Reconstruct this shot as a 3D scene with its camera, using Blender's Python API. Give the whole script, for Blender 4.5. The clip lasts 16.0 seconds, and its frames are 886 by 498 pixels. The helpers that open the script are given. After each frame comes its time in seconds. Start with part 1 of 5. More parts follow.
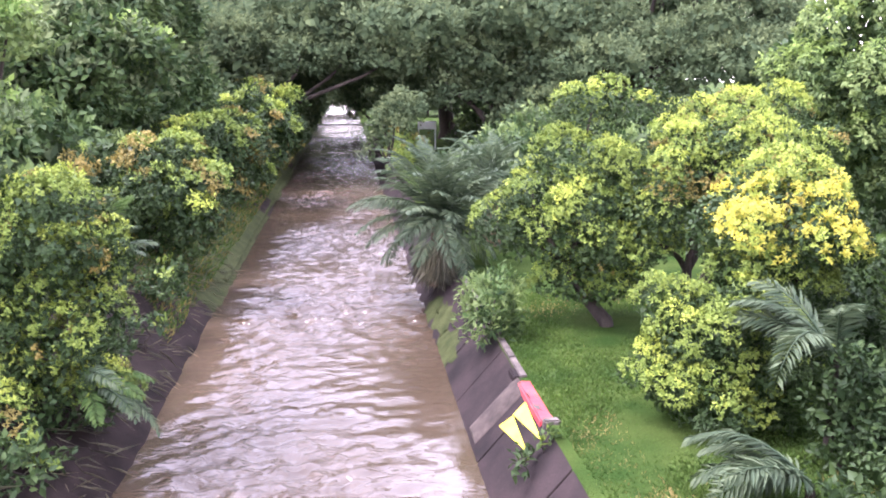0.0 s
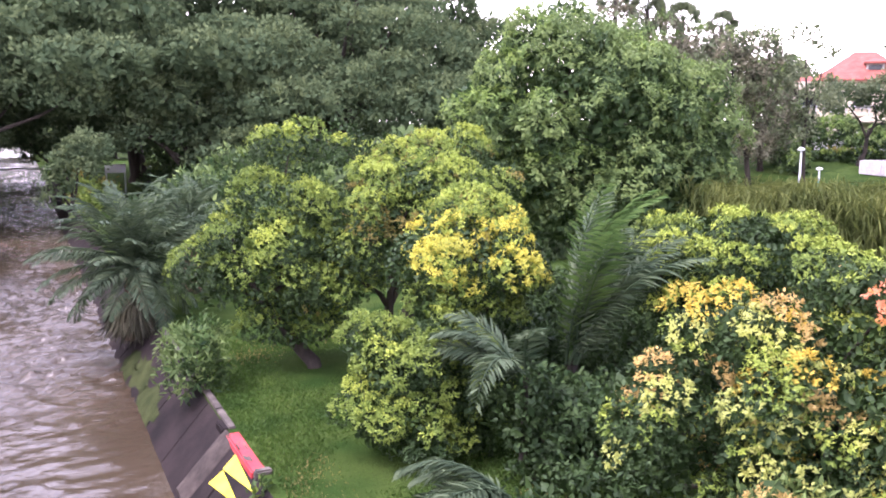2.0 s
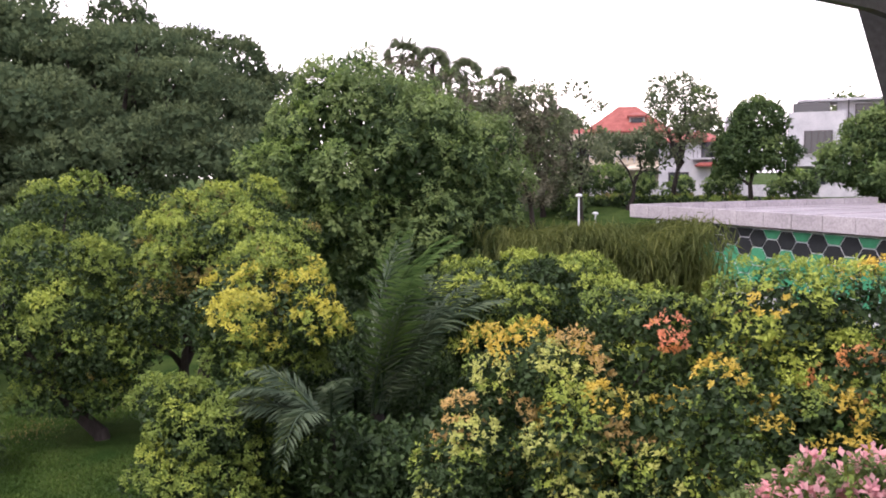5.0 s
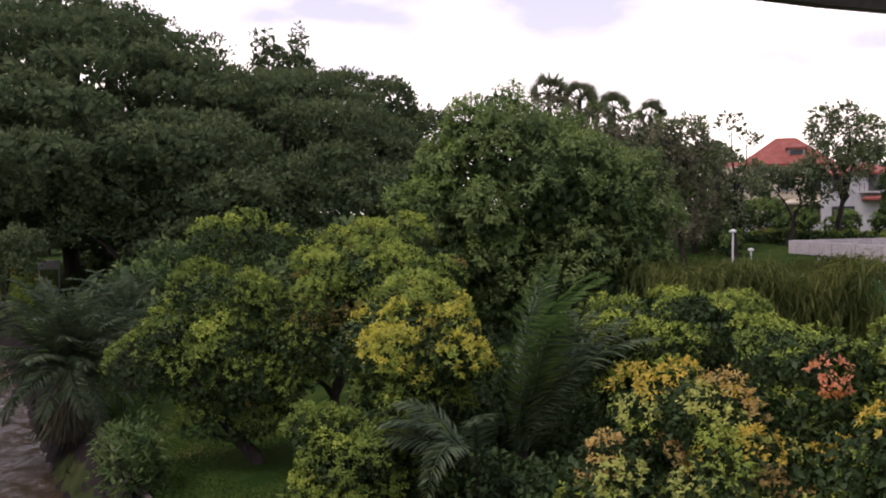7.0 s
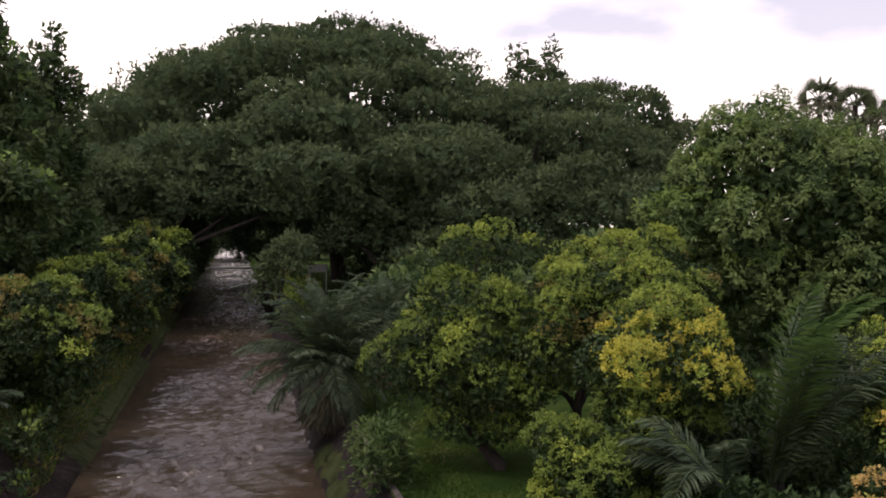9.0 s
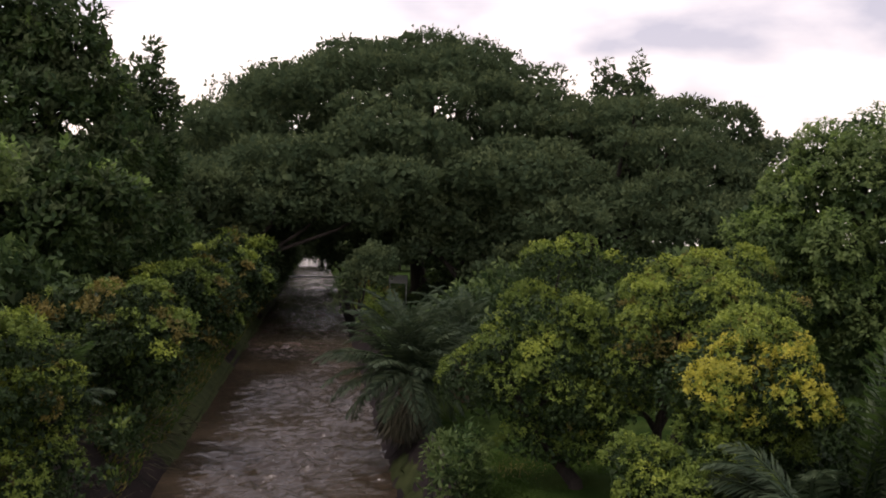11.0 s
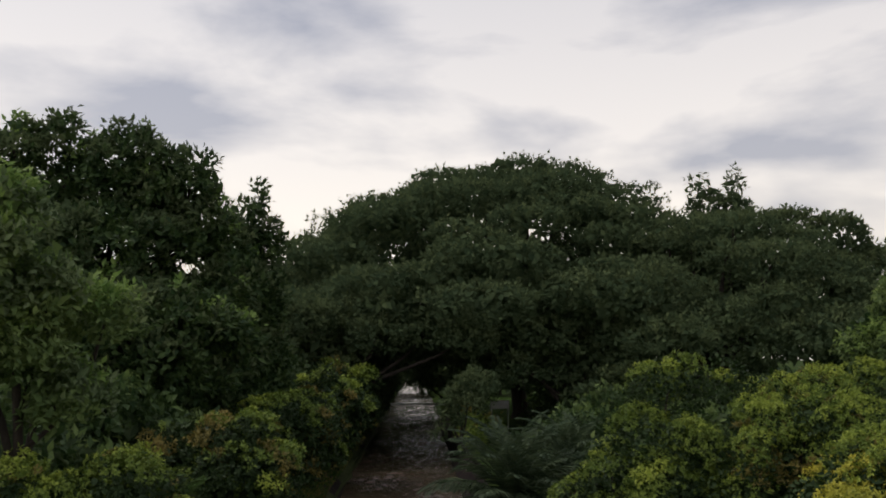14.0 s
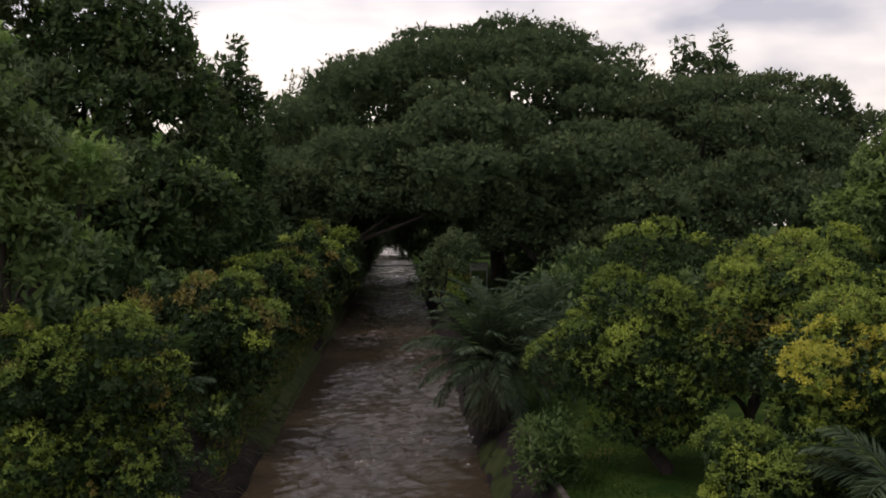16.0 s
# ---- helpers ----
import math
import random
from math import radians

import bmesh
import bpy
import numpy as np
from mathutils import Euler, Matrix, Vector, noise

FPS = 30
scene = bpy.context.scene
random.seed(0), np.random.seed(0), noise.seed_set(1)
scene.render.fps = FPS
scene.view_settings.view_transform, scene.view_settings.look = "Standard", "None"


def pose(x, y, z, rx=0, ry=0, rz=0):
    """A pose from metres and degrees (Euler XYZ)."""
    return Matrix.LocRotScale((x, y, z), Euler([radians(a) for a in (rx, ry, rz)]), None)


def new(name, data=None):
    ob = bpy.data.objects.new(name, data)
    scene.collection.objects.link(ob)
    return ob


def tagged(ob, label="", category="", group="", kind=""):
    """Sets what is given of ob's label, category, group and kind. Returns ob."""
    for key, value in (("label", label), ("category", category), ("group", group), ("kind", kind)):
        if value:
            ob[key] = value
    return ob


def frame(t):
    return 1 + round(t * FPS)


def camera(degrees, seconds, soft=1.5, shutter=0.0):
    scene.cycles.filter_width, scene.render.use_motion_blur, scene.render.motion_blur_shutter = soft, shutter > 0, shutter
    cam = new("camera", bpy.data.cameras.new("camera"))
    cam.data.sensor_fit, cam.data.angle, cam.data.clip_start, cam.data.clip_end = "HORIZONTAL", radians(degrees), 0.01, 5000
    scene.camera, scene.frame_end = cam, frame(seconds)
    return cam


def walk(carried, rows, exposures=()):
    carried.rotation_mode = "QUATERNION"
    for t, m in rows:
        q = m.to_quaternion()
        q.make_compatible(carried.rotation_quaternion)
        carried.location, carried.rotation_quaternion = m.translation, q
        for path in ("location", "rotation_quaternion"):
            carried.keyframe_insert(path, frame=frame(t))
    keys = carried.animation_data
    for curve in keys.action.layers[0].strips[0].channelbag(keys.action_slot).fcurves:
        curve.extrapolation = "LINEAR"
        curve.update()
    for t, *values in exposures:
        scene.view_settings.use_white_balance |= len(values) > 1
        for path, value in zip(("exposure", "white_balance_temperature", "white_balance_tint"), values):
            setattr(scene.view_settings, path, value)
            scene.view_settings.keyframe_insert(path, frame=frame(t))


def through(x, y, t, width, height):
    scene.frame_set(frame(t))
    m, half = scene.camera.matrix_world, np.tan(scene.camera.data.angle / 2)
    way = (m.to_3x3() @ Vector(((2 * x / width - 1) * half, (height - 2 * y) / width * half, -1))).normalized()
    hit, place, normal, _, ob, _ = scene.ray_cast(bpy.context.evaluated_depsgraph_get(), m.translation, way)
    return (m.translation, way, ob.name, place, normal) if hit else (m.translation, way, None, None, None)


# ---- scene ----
cam = camera(54.38, 16.0, soft=1.9)
PATH = [
    (0.0, -0.000, -0.000, 7.000, 79.00, -0.00, -6.40),
    (0.5, -0.005, 0.003, 7.044, 79.01, 0.13, -7.51),
    (1.0, 0.012, 0.003, 7.066, 79.10, 0.46, -12.32),
    (1.5, 0.038, 0.004, 7.079, 81.32, 0.12, -22.34),
    (2.0, 0.051, 0.021, 7.048, 81.71, -0.27, -26.04),
    (2.5, 0.045, 0.050, 7.001, 81.18, 0.41, -29.53),
    (3.0, 0.056, 0.079, 6.977, 81.71, 0.48, -34.03),
    (3.5, 0.075, 0.112, 6.983, 82.46, 0.57, -37.04),
    (4.0, 0.085, 0.125, 6.979, 83.86, 0.15, -39.50),
    (6.5, -0.033, 0.064, 7.017, 87.02, 1.15, -37.77),
    (7.0, 0.006, 0.047, 7.007, 87.58, 0.80, -29.98),
    (7.5, 0.066, 0.090, 6.984, 87.59, 0.47, -25.28),
    (8.0, 0.090, 0.140, 6.968, 88.20, 0.26, -21.07),
    (8.5, 0.085, 0.122, 6.954, 88.43, 0.12, -16.68),
    (9.0, 0.077, 0.097, 6.962, 88.48, -0.19, -13.55),
    (11.5, 0.048, 0.072, 6.972, 89.65, -1.39, -7.46),
    (12.0, 0.116, 0.095, 6.974, 90.11, -0.92, -6.16),
    (12.5, 0.100, 0.075, 6.993, 90.18, -0.60, -3.59),
    (13.0, -0.011, 0.035, 6.988, 90.65, -0.20, -2.54),
    (13.5, -0.057, 0.026, 6.970, 93.65, 0.28, -2.09),
    (14.0, -0.032, -0.031, 7.016, 97.40, 0.25, -1.67),
    (14.5, -0.056, -0.050, 7.025, 98.50, 0.14, -2.15),
    (15.0, -0.108, -0.148, 7.008, 96.20, -0.08, -2.79),
    (15.5, -0.139, -0.175, 7.015, 92.27, -0.62, -3.31),
    (16.0, -0.118, -0.089, 6.991, 88.33, -0.11, -3.04),
]
EXPOSURE = [(0.0, 2.6, 5750, 39), (1.0, 2.5, 5750, 39), (2.0, 1.95, 5750, 39), (3.5, 1.37, 5750, 39), (4.2, 1.05, 5900, 35), (6.3, 0.4, 6200, 31), (7.0, -0.1, 6300, 29), (9.0, -0.12, 6450, 27), (12.5, -0.55, 6550, 22), (13.5, -0.6, 6450, 17), (14.5, -1.1, 6400, 13), (15.0, -1.1, 6400, 14), (15.5, -1.1, 6450, 16), (16.0, -0.65, 6450, 20)]
walk(cam, [(t, pose(*p)) for t, *p in PATH], EXPOSURE)

# ---- sky and light ----
def sky_light():
    world = bpy.data.worlds.new("overcast_sky")
    scene.world = world
    world.use_nodes = True
    nt = world.node_tree
    nt.nodes.clear()
    out = nt.nodes.new("ShaderNodeOutputWorld")
    coord = nt.nodes.new("ShaderNodeTexCoord")
    mapping = nt.nodes.new("ShaderNodeMapping")
    mapping.inputs["Scale"].default_value = (1.0, 1.0, 2.8)
    mapping.inputs["Location"].default_value = (1.3, 0.45, 0.75)
    clouds = nt.nodes.new("ShaderNodeTexNoise")
    clouds.inputs["Scale"].default_value = 3.2
    clouds.inputs["Detail"].default_value = 7.0
    clouds.inputs["Roughness"].default_value = 0.5
    clouds.inputs["Distortion"].default_value = 0.15
    ramp = nt.nodes.new("ShaderNodeValToRGB")
    ramp.color_ramp.elements[0].position = 0.38
    ramp.color_ramp.elements[0].color = (0.50, 0.505, 0.545, 1)
    ramp.color_ramp.elements[1].position = 0.57
    ramp.color_ramp.elements[1].color = (1.05, 1.0, 0.92, 1)
    sky = nt.nodes.new("ShaderNodeTexSky")
    sky.sky_type = "NISHITA"
    sky.sun_disc = False
    sky.sun_elevation = radians(SUN_ELEVATION)
    sky.sun_rotation = radians(SUN_TURN)
    sky.air_density = 1.5
    sky.dust_density = 4.0
    bg_cloud = nt.nodes.new("ShaderNodeBackground")
    bg_cloud.inputs["Strength"].default_value = 1.35
    bg_sky = nt.nodes.new("ShaderNodeBackground")
    bg_sky.inputs["Strength"].default_value = 0.05
    add = nt.nodes.new("ShaderNodeAddShader")
    nt.links.new(coord.outputs["Generated"], mapping.inputs["Vector"])
    nt.links.new(mapping.outputs["Vector"], clouds.inputs["Vector"])
    nt.links.new(clouds.outputs["Fac"], ramp.inputs["Fac"])
    split = nt.nodes.new("ShaderNodeSeparateXYZ")
    height = nt.nodes.new("ShaderNodeValToRGB")
    stops = height.color_ramp.elements
    stops[0].position, stops[0].color = 0.10, (1.30, 1.25, 1.15, 1)
    stops[1].position, stops[1].color = 0.45, (0.80, 0.81, 0.84, 1)
    stops.new(0.24).color = (1.08, 1.06, 1.03, 1)
    tone = nt.nodes.new("ShaderNodeMix")
    tone.data_type, tone.blend_type = "RGBA", "MULTIPLY"
    tone.inputs[0].default_value = 1.0
    nt.links.new(coord.outputs["Generated"], split.inputs[0])
    nt.links.new(split.outputs["Z"], height.inputs["Fac"])
    nt.links.new(ramp.outputs["Color"], tone.inputs[6])
    nt.links.new(height.outputs["Color"], tone.inputs[7])
    nt.links.new(tone.outputs[2], bg_cloud.inputs["Color"])
    nt.links.new(sky.outputs["Color"], bg_sky.inputs["Color"])
    nt.links.new(bg_cloud.outputs[0], add.inputs[0])
    nt.links.new(bg_sky.outputs[0], add.inputs[1])
    nt.links.new(add.outputs[0], out.inputs["Surface"])


SUN_ELEVATION, SUN_TURN = 58.0, -75.0
sky_light()
sun_data = bpy.data.lights.new("sun", "SUN")
sun_data.energy, sun_data.angle, sun_data.color = 1.5, radians(16), (1.0, 0.95, 0.84)
sun = new("sun", sun_data)
sun.rotation_euler = Euler((radians(90 - SUN_ELEVATION), 0, radians(180 - SUN_TURN)))


# ---- materials ----
def shader(name):
    m = bpy.data.materials.new(name)
    m.use_nodes = True
    nt = m.node_tree
    return m, nt, nt.nodes["Principled BSDF"]


def noise_ramp(nt, scale, stops, detail=5.0, stretch=(1, 1, 1), space="Object", distortion=0.0):
    tc = nt.nodes.new("ShaderNodeTexCoord")
    mp = nt.nodes.new("ShaderNodeMapping")
    mp.inputs["Scale"].default_value = stretch
    nz = nt.nodes.new("ShaderNodeTexNoise")
    nz.inputs["Scale"].default_value, nz.inputs["Detail"].default_value = scale, detail
    nz.inputs["Distortion"].default_value = distortion
    rp = nt.nodes.new("ShaderNodeValToRGB")
    els = rp.color_ramp.elements
    els[0].position, els[0].color = stops[0][0], (*stops[0][1], 1)
    els[1].position, els[1].color = stops[-1][0], (*stops[-1][1], 1)
    for p, c in stops[1:-1]:
        e = els.new(p)
        e.color = (*c, 1)
    nt.links.new(tc.outputs[space], mp.inputs["Vector"])
    nt.links.new(mp.outputs["Vector"], nz.inputs["Vector"])
    nt.links.new(nz.outputs["Fac"], rp.inputs["Fac"])
    return rp, nz


def mix(nt, a, b, fac=0.5, kind="MULTIPLY"):
    n = nt.nodes.new("ShaderNodeMix")
    n.data_type, n.blend_type = "RGBA", kind
    n.inputs[0].default_value = fac if isinstance(fac, float) else 0.5
    if not isinstance(fac, float):
        nt.links.new(fac, n.inputs[0])
    nt.links.new(a, n.inputs[6])
    nt.links.new(b, n.inputs[7])
    return n.outputs[2]


def bump(nt, bsdf, height, strength=0.3, distance=0.02):
    b = nt.nodes.new("ShaderNodeBump")
    b.inputs["Strength"].default_value, b.inputs["Distance"].default_value = strength, distance
    nt.links.new(height, b.inputs["Height"])
    nt.links.new(b.outputs["Normal"], bsdf.inputs["Normal"])


def rough_surface(name, a, b, scale=6.0, fine=60.0, rough=0.85, relief=0.3, depth=0.01, stretch=(1, 1, 1), spread=0.18, sheen=0.3):
    """A surface of two tones at a broad scale, with fine grain and relief."""
    m, nt, bs = shader(name)
    broad, _ = noise_ramp(nt, scale, [(0.5 - spread, a), (0.5 + spread, b)], stretch=stretch)
    grain, nz = noise_ramp(nt, fine, [(0.3, (0.72, 0.72, 0.72)), (0.7, (1.1, 1.1, 1.1))], stretch=stretch)
    nt.links.new(mix(nt, broad.outputs["Color"], grain.outputs["Color"], 1.0), bs.inputs["Base Color"])
    bs.inputs["Roughness"].default_value = rough
    bs.inputs["Specular IOR Level"].default_value = sheen
    bump(nt, bs, nz.outputs["Fac"], relief, depth)
    return m


def leaf_material(name, dark, light, through=0.35, rough=0.55, gloss=0.16):
    m, nt, bs = shader(name)
    geo = nt.nodes.new("ShaderNodeNewGeometry")
    rp = nt.nodes.new("ShaderNodeValToRGB")
    rp.color_ramp.elements[0].color, rp.color_ramp.elements[1].color = (*dark, 1), (*light, 1)
    nt.links.new(geo.outputs["Random Per Island"], rp.inputs["Fac"])
    patch, _ = noise_ramp(nt, 0.9, [(0.35, (0.75, 0.8, 0.8)), (0.65, (1.15, 1.1, 1.0))])
    col = mix(nt, rp.outputs["Color"], patch.outputs["Color"], 1.0)
    nt.links.new(col, bs.inputs["Base Color"])
    bs.inputs["Roughness"].default_value = rough
    bs.inputs["Specular IOR Level"].default_value = gloss
    tl = nt.nodes.new("ShaderNodeBsdfTranslucent")
    nt.links.new(col, tl.inputs["Color"])
    mx = nt.nodes.new("ShaderNodeMixShader")
    mx.inputs[0].default_value = through
    nt.links.new(bs.outputs[0], mx.inputs[1])
    nt.links.new(tl.outputs[0], mx.inputs[2])
    nt.links.new(mx.outputs[0], nt.nodes["Material Output"].inputs["Surface"])
    return m


def plain(name, colour, rough=0.6, metal=0.0):
    a = tuple(c * 0.85 for c in colour)
    m = rough_surface(name, a, colour, 1.5, 25.0, rough, 0.1, 0.004)
    m.node_tree.nodes["Principled BSDF"].inputs["Metallic"].default_value = metal
    return m


def glass_material(name):
    m, nt, bs = shader(name)
    bs.inputs["Base Color"].default_value = (0.03, 0.035, 0.04, 1)
    bs.inputs["Roughness"].default_value = 0.06
    return m


def water_material():
    m, nt, bs = shader("muddy_water")
    silt, _ = noise_ramp(nt, 0.35, [(0.35, (0.045, 0.033, 0.021)), (0.65, (0.062, 0.046, 0.030))], stretch=(1, 0.35, 1))
    nt.links.new(silt.outputs["Color"], bs.inputs["Base Color"])
    bs.inputs["Roughness"].default_value = 0.03
    bs.inputs["IOR"].default_value = 1.42
    bs.inputs["Specular IOR Level"].default_value = 0.6
    _, small = noise_ramp(nt, 3.4, [(0.0, (0, 0, 0)), (1.0, (1, 1, 1))], 4.0, (0.85, 1.15, 1), distortion=1.6)
    ripple = nt.nodes.new("ShaderNodeAttribute")
    ripple.attribute_name = "ripple"
    height = nt.nodes.new("ShaderNodeMath")
    height.operation = "MULTIPLY"
    nt.links.new(small.outputs["Fac"], height.inputs[0])
    nt.links.new(ripple.outputs["Fac"], height.inputs[1])
    bump(nt, bs, height.outputs[0], 0.8, 0.09)
    return m


M_GRASS = rough_surface("lawn", (0.020, 0.046, 0.009), (0.052, 0.080, 0.018), 0.9, 26.0, 0.95, 0.9, 0.05, sheen=0.03)
M_BLADE = leaf_material("grass_blade", (0.040, 0.088, 0.014), (0.085, 0.145, 0.030))
M_STRAW = leaf_material("dry_blade", (0.20, 0.18, 0.06), (0.32, 0.26, 0.11))
M_CONCRETE = rough_surface("wet_concrete", (0.010, 0.008, 0.008), (0.030, 0.022, 0.021), 1.1, 30.0, 0.8, 0.35, 0.01, sheen=0.12)
M_PALE_CONCRETE = rough_surface("pale_concrete", (0.045, 0.038, 0.033), (0.125, 0.105, 0.09), 3.0, 40.0, 0.8, 0.4, 0.01)
M_STAINED = rough_surface("stained_concrete", (0.028, 0.023, 0.020), (0.075, 0.060, 0.051), 3.0, 40.0, 0.85, 0.5, 0.012, sheen=0.15)
M_MOSS = rough_surface("moss", (0.022, 0.032, 0.010), (0.052, 0.062, 0.022), 2.0, 40.0, 0.95, 0.8, 0.02, sheen=0.1)
M_EARTH = rough_surface("dark_earth", (0.010, 0.008, 0.007), (0.028, 0.021, 0.018), 1.6, 25.0, 0.9, 0.7, 0.03, sheen=0.08)
M_RED = rough_surface("red_paint", (0.42, 0.035, 0.045), (0.55, 0.07, 0.075), 3.0, 40.0, 0.6, 0.2, 0.005)
M_YELLOW = rough_surface("yellow_paint", (0.78, 0.68, 0.03), (0.85, 0.78, 0.06), 3.0, 40.0, 0.6, 0.15, 0.004)
M_WATER = water_material()
M_BARK = rough_surface("bark", (0.020, 0.016, 0.013), (0.052, 0.042, 0.033), 3.0, 25.0, 0.95, 0.8, 0.03, (1, 1, 0.3))
M_DRY = rough_surface("dry_fibre", (0.10, 0.065, 0.045), (0.22, 0.15, 0.10), 4.0, 30.0, 0.95, 0.6, 0.02)
M_STEEL = rough_surface("painted_steel", (0.10, 0.10, 0.105), (0.14, 0.14, 0.145), 2.0, 30.0, 0.5, 0.1, 0.003)
M_WHITE = rough_surface("white_render", (0.40, 0.40, 0.41), (0.54, 0.54, 0.54), 0.8, 12.0, 0.85, 0.15, 0.01)
M_CREAM = rough_surface("cream_render", (0.48, 0.42, 0.31), (0.60, 0.54, 0.42), 0.8, 12.0, 0.85, 0.15, 0.01)
M_TILE = rough_surface("red_roof_tile", (0.22, 0.058, 0.044), (0.32, 0.10, 0.075), 1.2, 9.0, 0.75, 0.5, 0.03)
M_GLASS = glass_material("dark_glass")
M_FRAME = plain("dark_frame", (0.06, 0.05, 0.05), 0.5)
M_ROOFSHEET = rough_surface("grey_roof_sheet", (0.19, 0.175, 0.175), (0.29, 0.265, 0.265), 0.5, 8.0, 0.6, 0.1, 0.01)
M_FASCIA = rough_surface("pale_fascia", (0.33, 0.305, 0.31), (0.42, 0.39, 0.39), 0.9, 12.0, 0.6, 0.1, 0.005)
M_HEXWHITE = plain("white_panel", (0.70, 0.72, 0.72), 0.5)
M_HEXBLACK = plain("black_panel", (0.025, 0.028, 0.03), 0.4)
M_HEXGREEN = plain("green_panel", (0.05, 0.28, 0.14), 0.5)
M_TEAL = plain("teal_paint", (0.12, 0.42, 0.38), 0.5)
M_LAMP = plain("white_lamp", (0.75, 0.76, 0.76), 0.4)

# syzygium: old, middle, young, new-shoot leaves; the old tone also stands in for shade
OLD_SHADED = leaf_material("leaf_old_shaded", (0.018, 0.038, 0.012), (0.038, 0.068, 0.020), 0.10)
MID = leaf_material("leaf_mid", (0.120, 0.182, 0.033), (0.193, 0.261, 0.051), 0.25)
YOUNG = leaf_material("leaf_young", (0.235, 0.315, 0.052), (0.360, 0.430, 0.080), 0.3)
GOLD = leaf_material("leaf_gold", (0.410, 0.405, 0.055), (0.560, 0.520, 0.085), 0.3)
RUST = leaf_material("leaf_rust", (0.166, 0.145, 0.041), (0.242, 0.202, 0.056), 0.25)
ORANGE = leaf_material("leaf_orange", (0.564, 0.240, 0.088), (0.690, 0.353, 0.138), 0.4)
CREAM = leaf_material("leaf_cream", (0.360, 0.410, 0.100), (0.500, 0.530, 0.170), 0.4)
PEACH = leaf_material("leaf_peach", (0.420, 0.300, 0.105), (0.550, 0.400, 0.155), 0.4)
AMBER = leaf_material("leaf_amber", (0.524, 0.403, 0.061), (0.650, 0.497, 0.092), 0.4)
PINKLEAF = leaf_material("leaf_pink", (0.595, 0.231, 0.130), (0.696, 0.319, 0.186), 0.4)
FLOWER = leaf_material("bract_pink", (0.700, 0.348, 0.402), (0.813, 0.487, 0.522), 0.45)
RAIN = leaf_material("leaf_rain_tree", (0.060, 0.092, 0.048), (0.098, 0.136, 0.068), 0.35, 0.9, 0.05)
RAIN_MID = leaf_material("leaf_rain_mid", (0.086, 0.120, 0.059), (0.126, 0.165, 0.080), 0.35, 0.9, 0.05)
VINE = leaf_material("leaf_vine", (0.095, 0.150, 0.050), (0.175, 0.245, 0.080), 0.35)
VINE_LIGHT = leaf_material("leaf_vine_light", (0.12, 0.20, 0.05), (0.22, 0.31, 0.08), 0.4)
BROAD = leaf_material("leaf_broad", (0.026, 0.055, 0.020), (0.075, 0.122, 0.038), 0.3)
FRESH = leaf_material("leaf_fresh", (0.14, 0.24, 0.06), (0.25, 0.36, 0.10), 0.4)
PALM = leaf_material("leaf_palm", (0.045, 0.076, 0.042), (0.105, 0.145, 0.08), 0.25)
PALM_LIGHT = leaf_material("leaf_palm_light", (0.055, 0.11, 0.03), (0.11, 0.18, 0.05), 0.35)
PALEGREEN = leaf_material("leaf_pale_green", (0.11, 0.16, 0.07), (0.19, 0.25, 0.12), 0.35)
REED = leaf_material("leaf_reed", (0.085, 0.112, 0.030), (0.165, 0.19, 0.055), 0.35)
GREYTREE = leaf_material("leaf_grey", (0.085, 0.11, 0.065), (0.175, 0.205, 0.115), 0.3, 0.75, 0.12)
BROWNLEAF = leaf_material("leaf_brown", (0.10, 0.10, 0.07), (0.20, 0.19, 0.13), 0.3, 0.75, 0.12)


# ---- mesh helpers ----
def link_mesh(name, me, parent=None, label=""):
    ob = new(name, me)
    ob.parent = parent
    if label:
        ob["label"] = label
    return ob


def part(name, bm, material, parent=None, label=""):
    me = bpy.data.meshes.new(name)
    bm.normal_update()
    bm.to_mesh(me)
    bm.free()
    me.materials.append(material)
    return link_mesh(name, me, parent, label)


def arrays(name, verts, faces, mats, index=None, parent=None, label="", smooth=False):
    """One mesh from vertex and face arrays (faces all of one size)."""
    me = bpy.data.meshes.new(name)
    k = faces.shape[1]
    me.vertices.add(len(verts))
    me.vertices.foreach_set("co", verts.astype(np.float32).ravel())
    me.loops.add(faces.size)
    me.loops.foreach_set("vertex_index", faces.astype(np.int32).ravel())
    me.polygons.add(len(faces))
    me.polygons.foreach_set("loop_start", np.arange(0, faces.size, k, dtype=np.int32))
    for m in mats:
        me.materials.append(m)
    if index is not None:
        me.polygons.foreach_set("material_index", index.astype(np.int32))
    if smooth:
        me.polygons.foreach_set("use_smooth", np.ones(len(faces), dtype=bool))
    me.update(calc_edges=True)
    return link_mesh(name, me, parent, label)


def empty(name, x=0.0, y=0.0, z=0.0, turn=0.0, **tags):
    ob = new(name)
    ob.matrix_basis = pose(x, y, z, 0, 0, turn)
    return tagged(ob, **tags)


def box(x0, y0, z0, x1, y1, z1, bevel=0.0, bm=None):
    bm = bm or bmesh.new()
    made = bmesh.ops.create_cube(bm, size=1.0)["verts"]
    for v in made:
        v.co = Vector(((x0 + x1) / 2 + v.co.x * (x1 - x0), (y0 + y1) / 2 + v.co.y * (y1 - y0), (z0 + z1) / 2 + v.co.z * (z1 - z0)))
    if bevel:
        edges = list({e for v in made for e in v.link_edges})
        bmesh.ops.bevel(bm, geom=edges, offset=bevel, segments=2, affect="EDGES")
    return bm


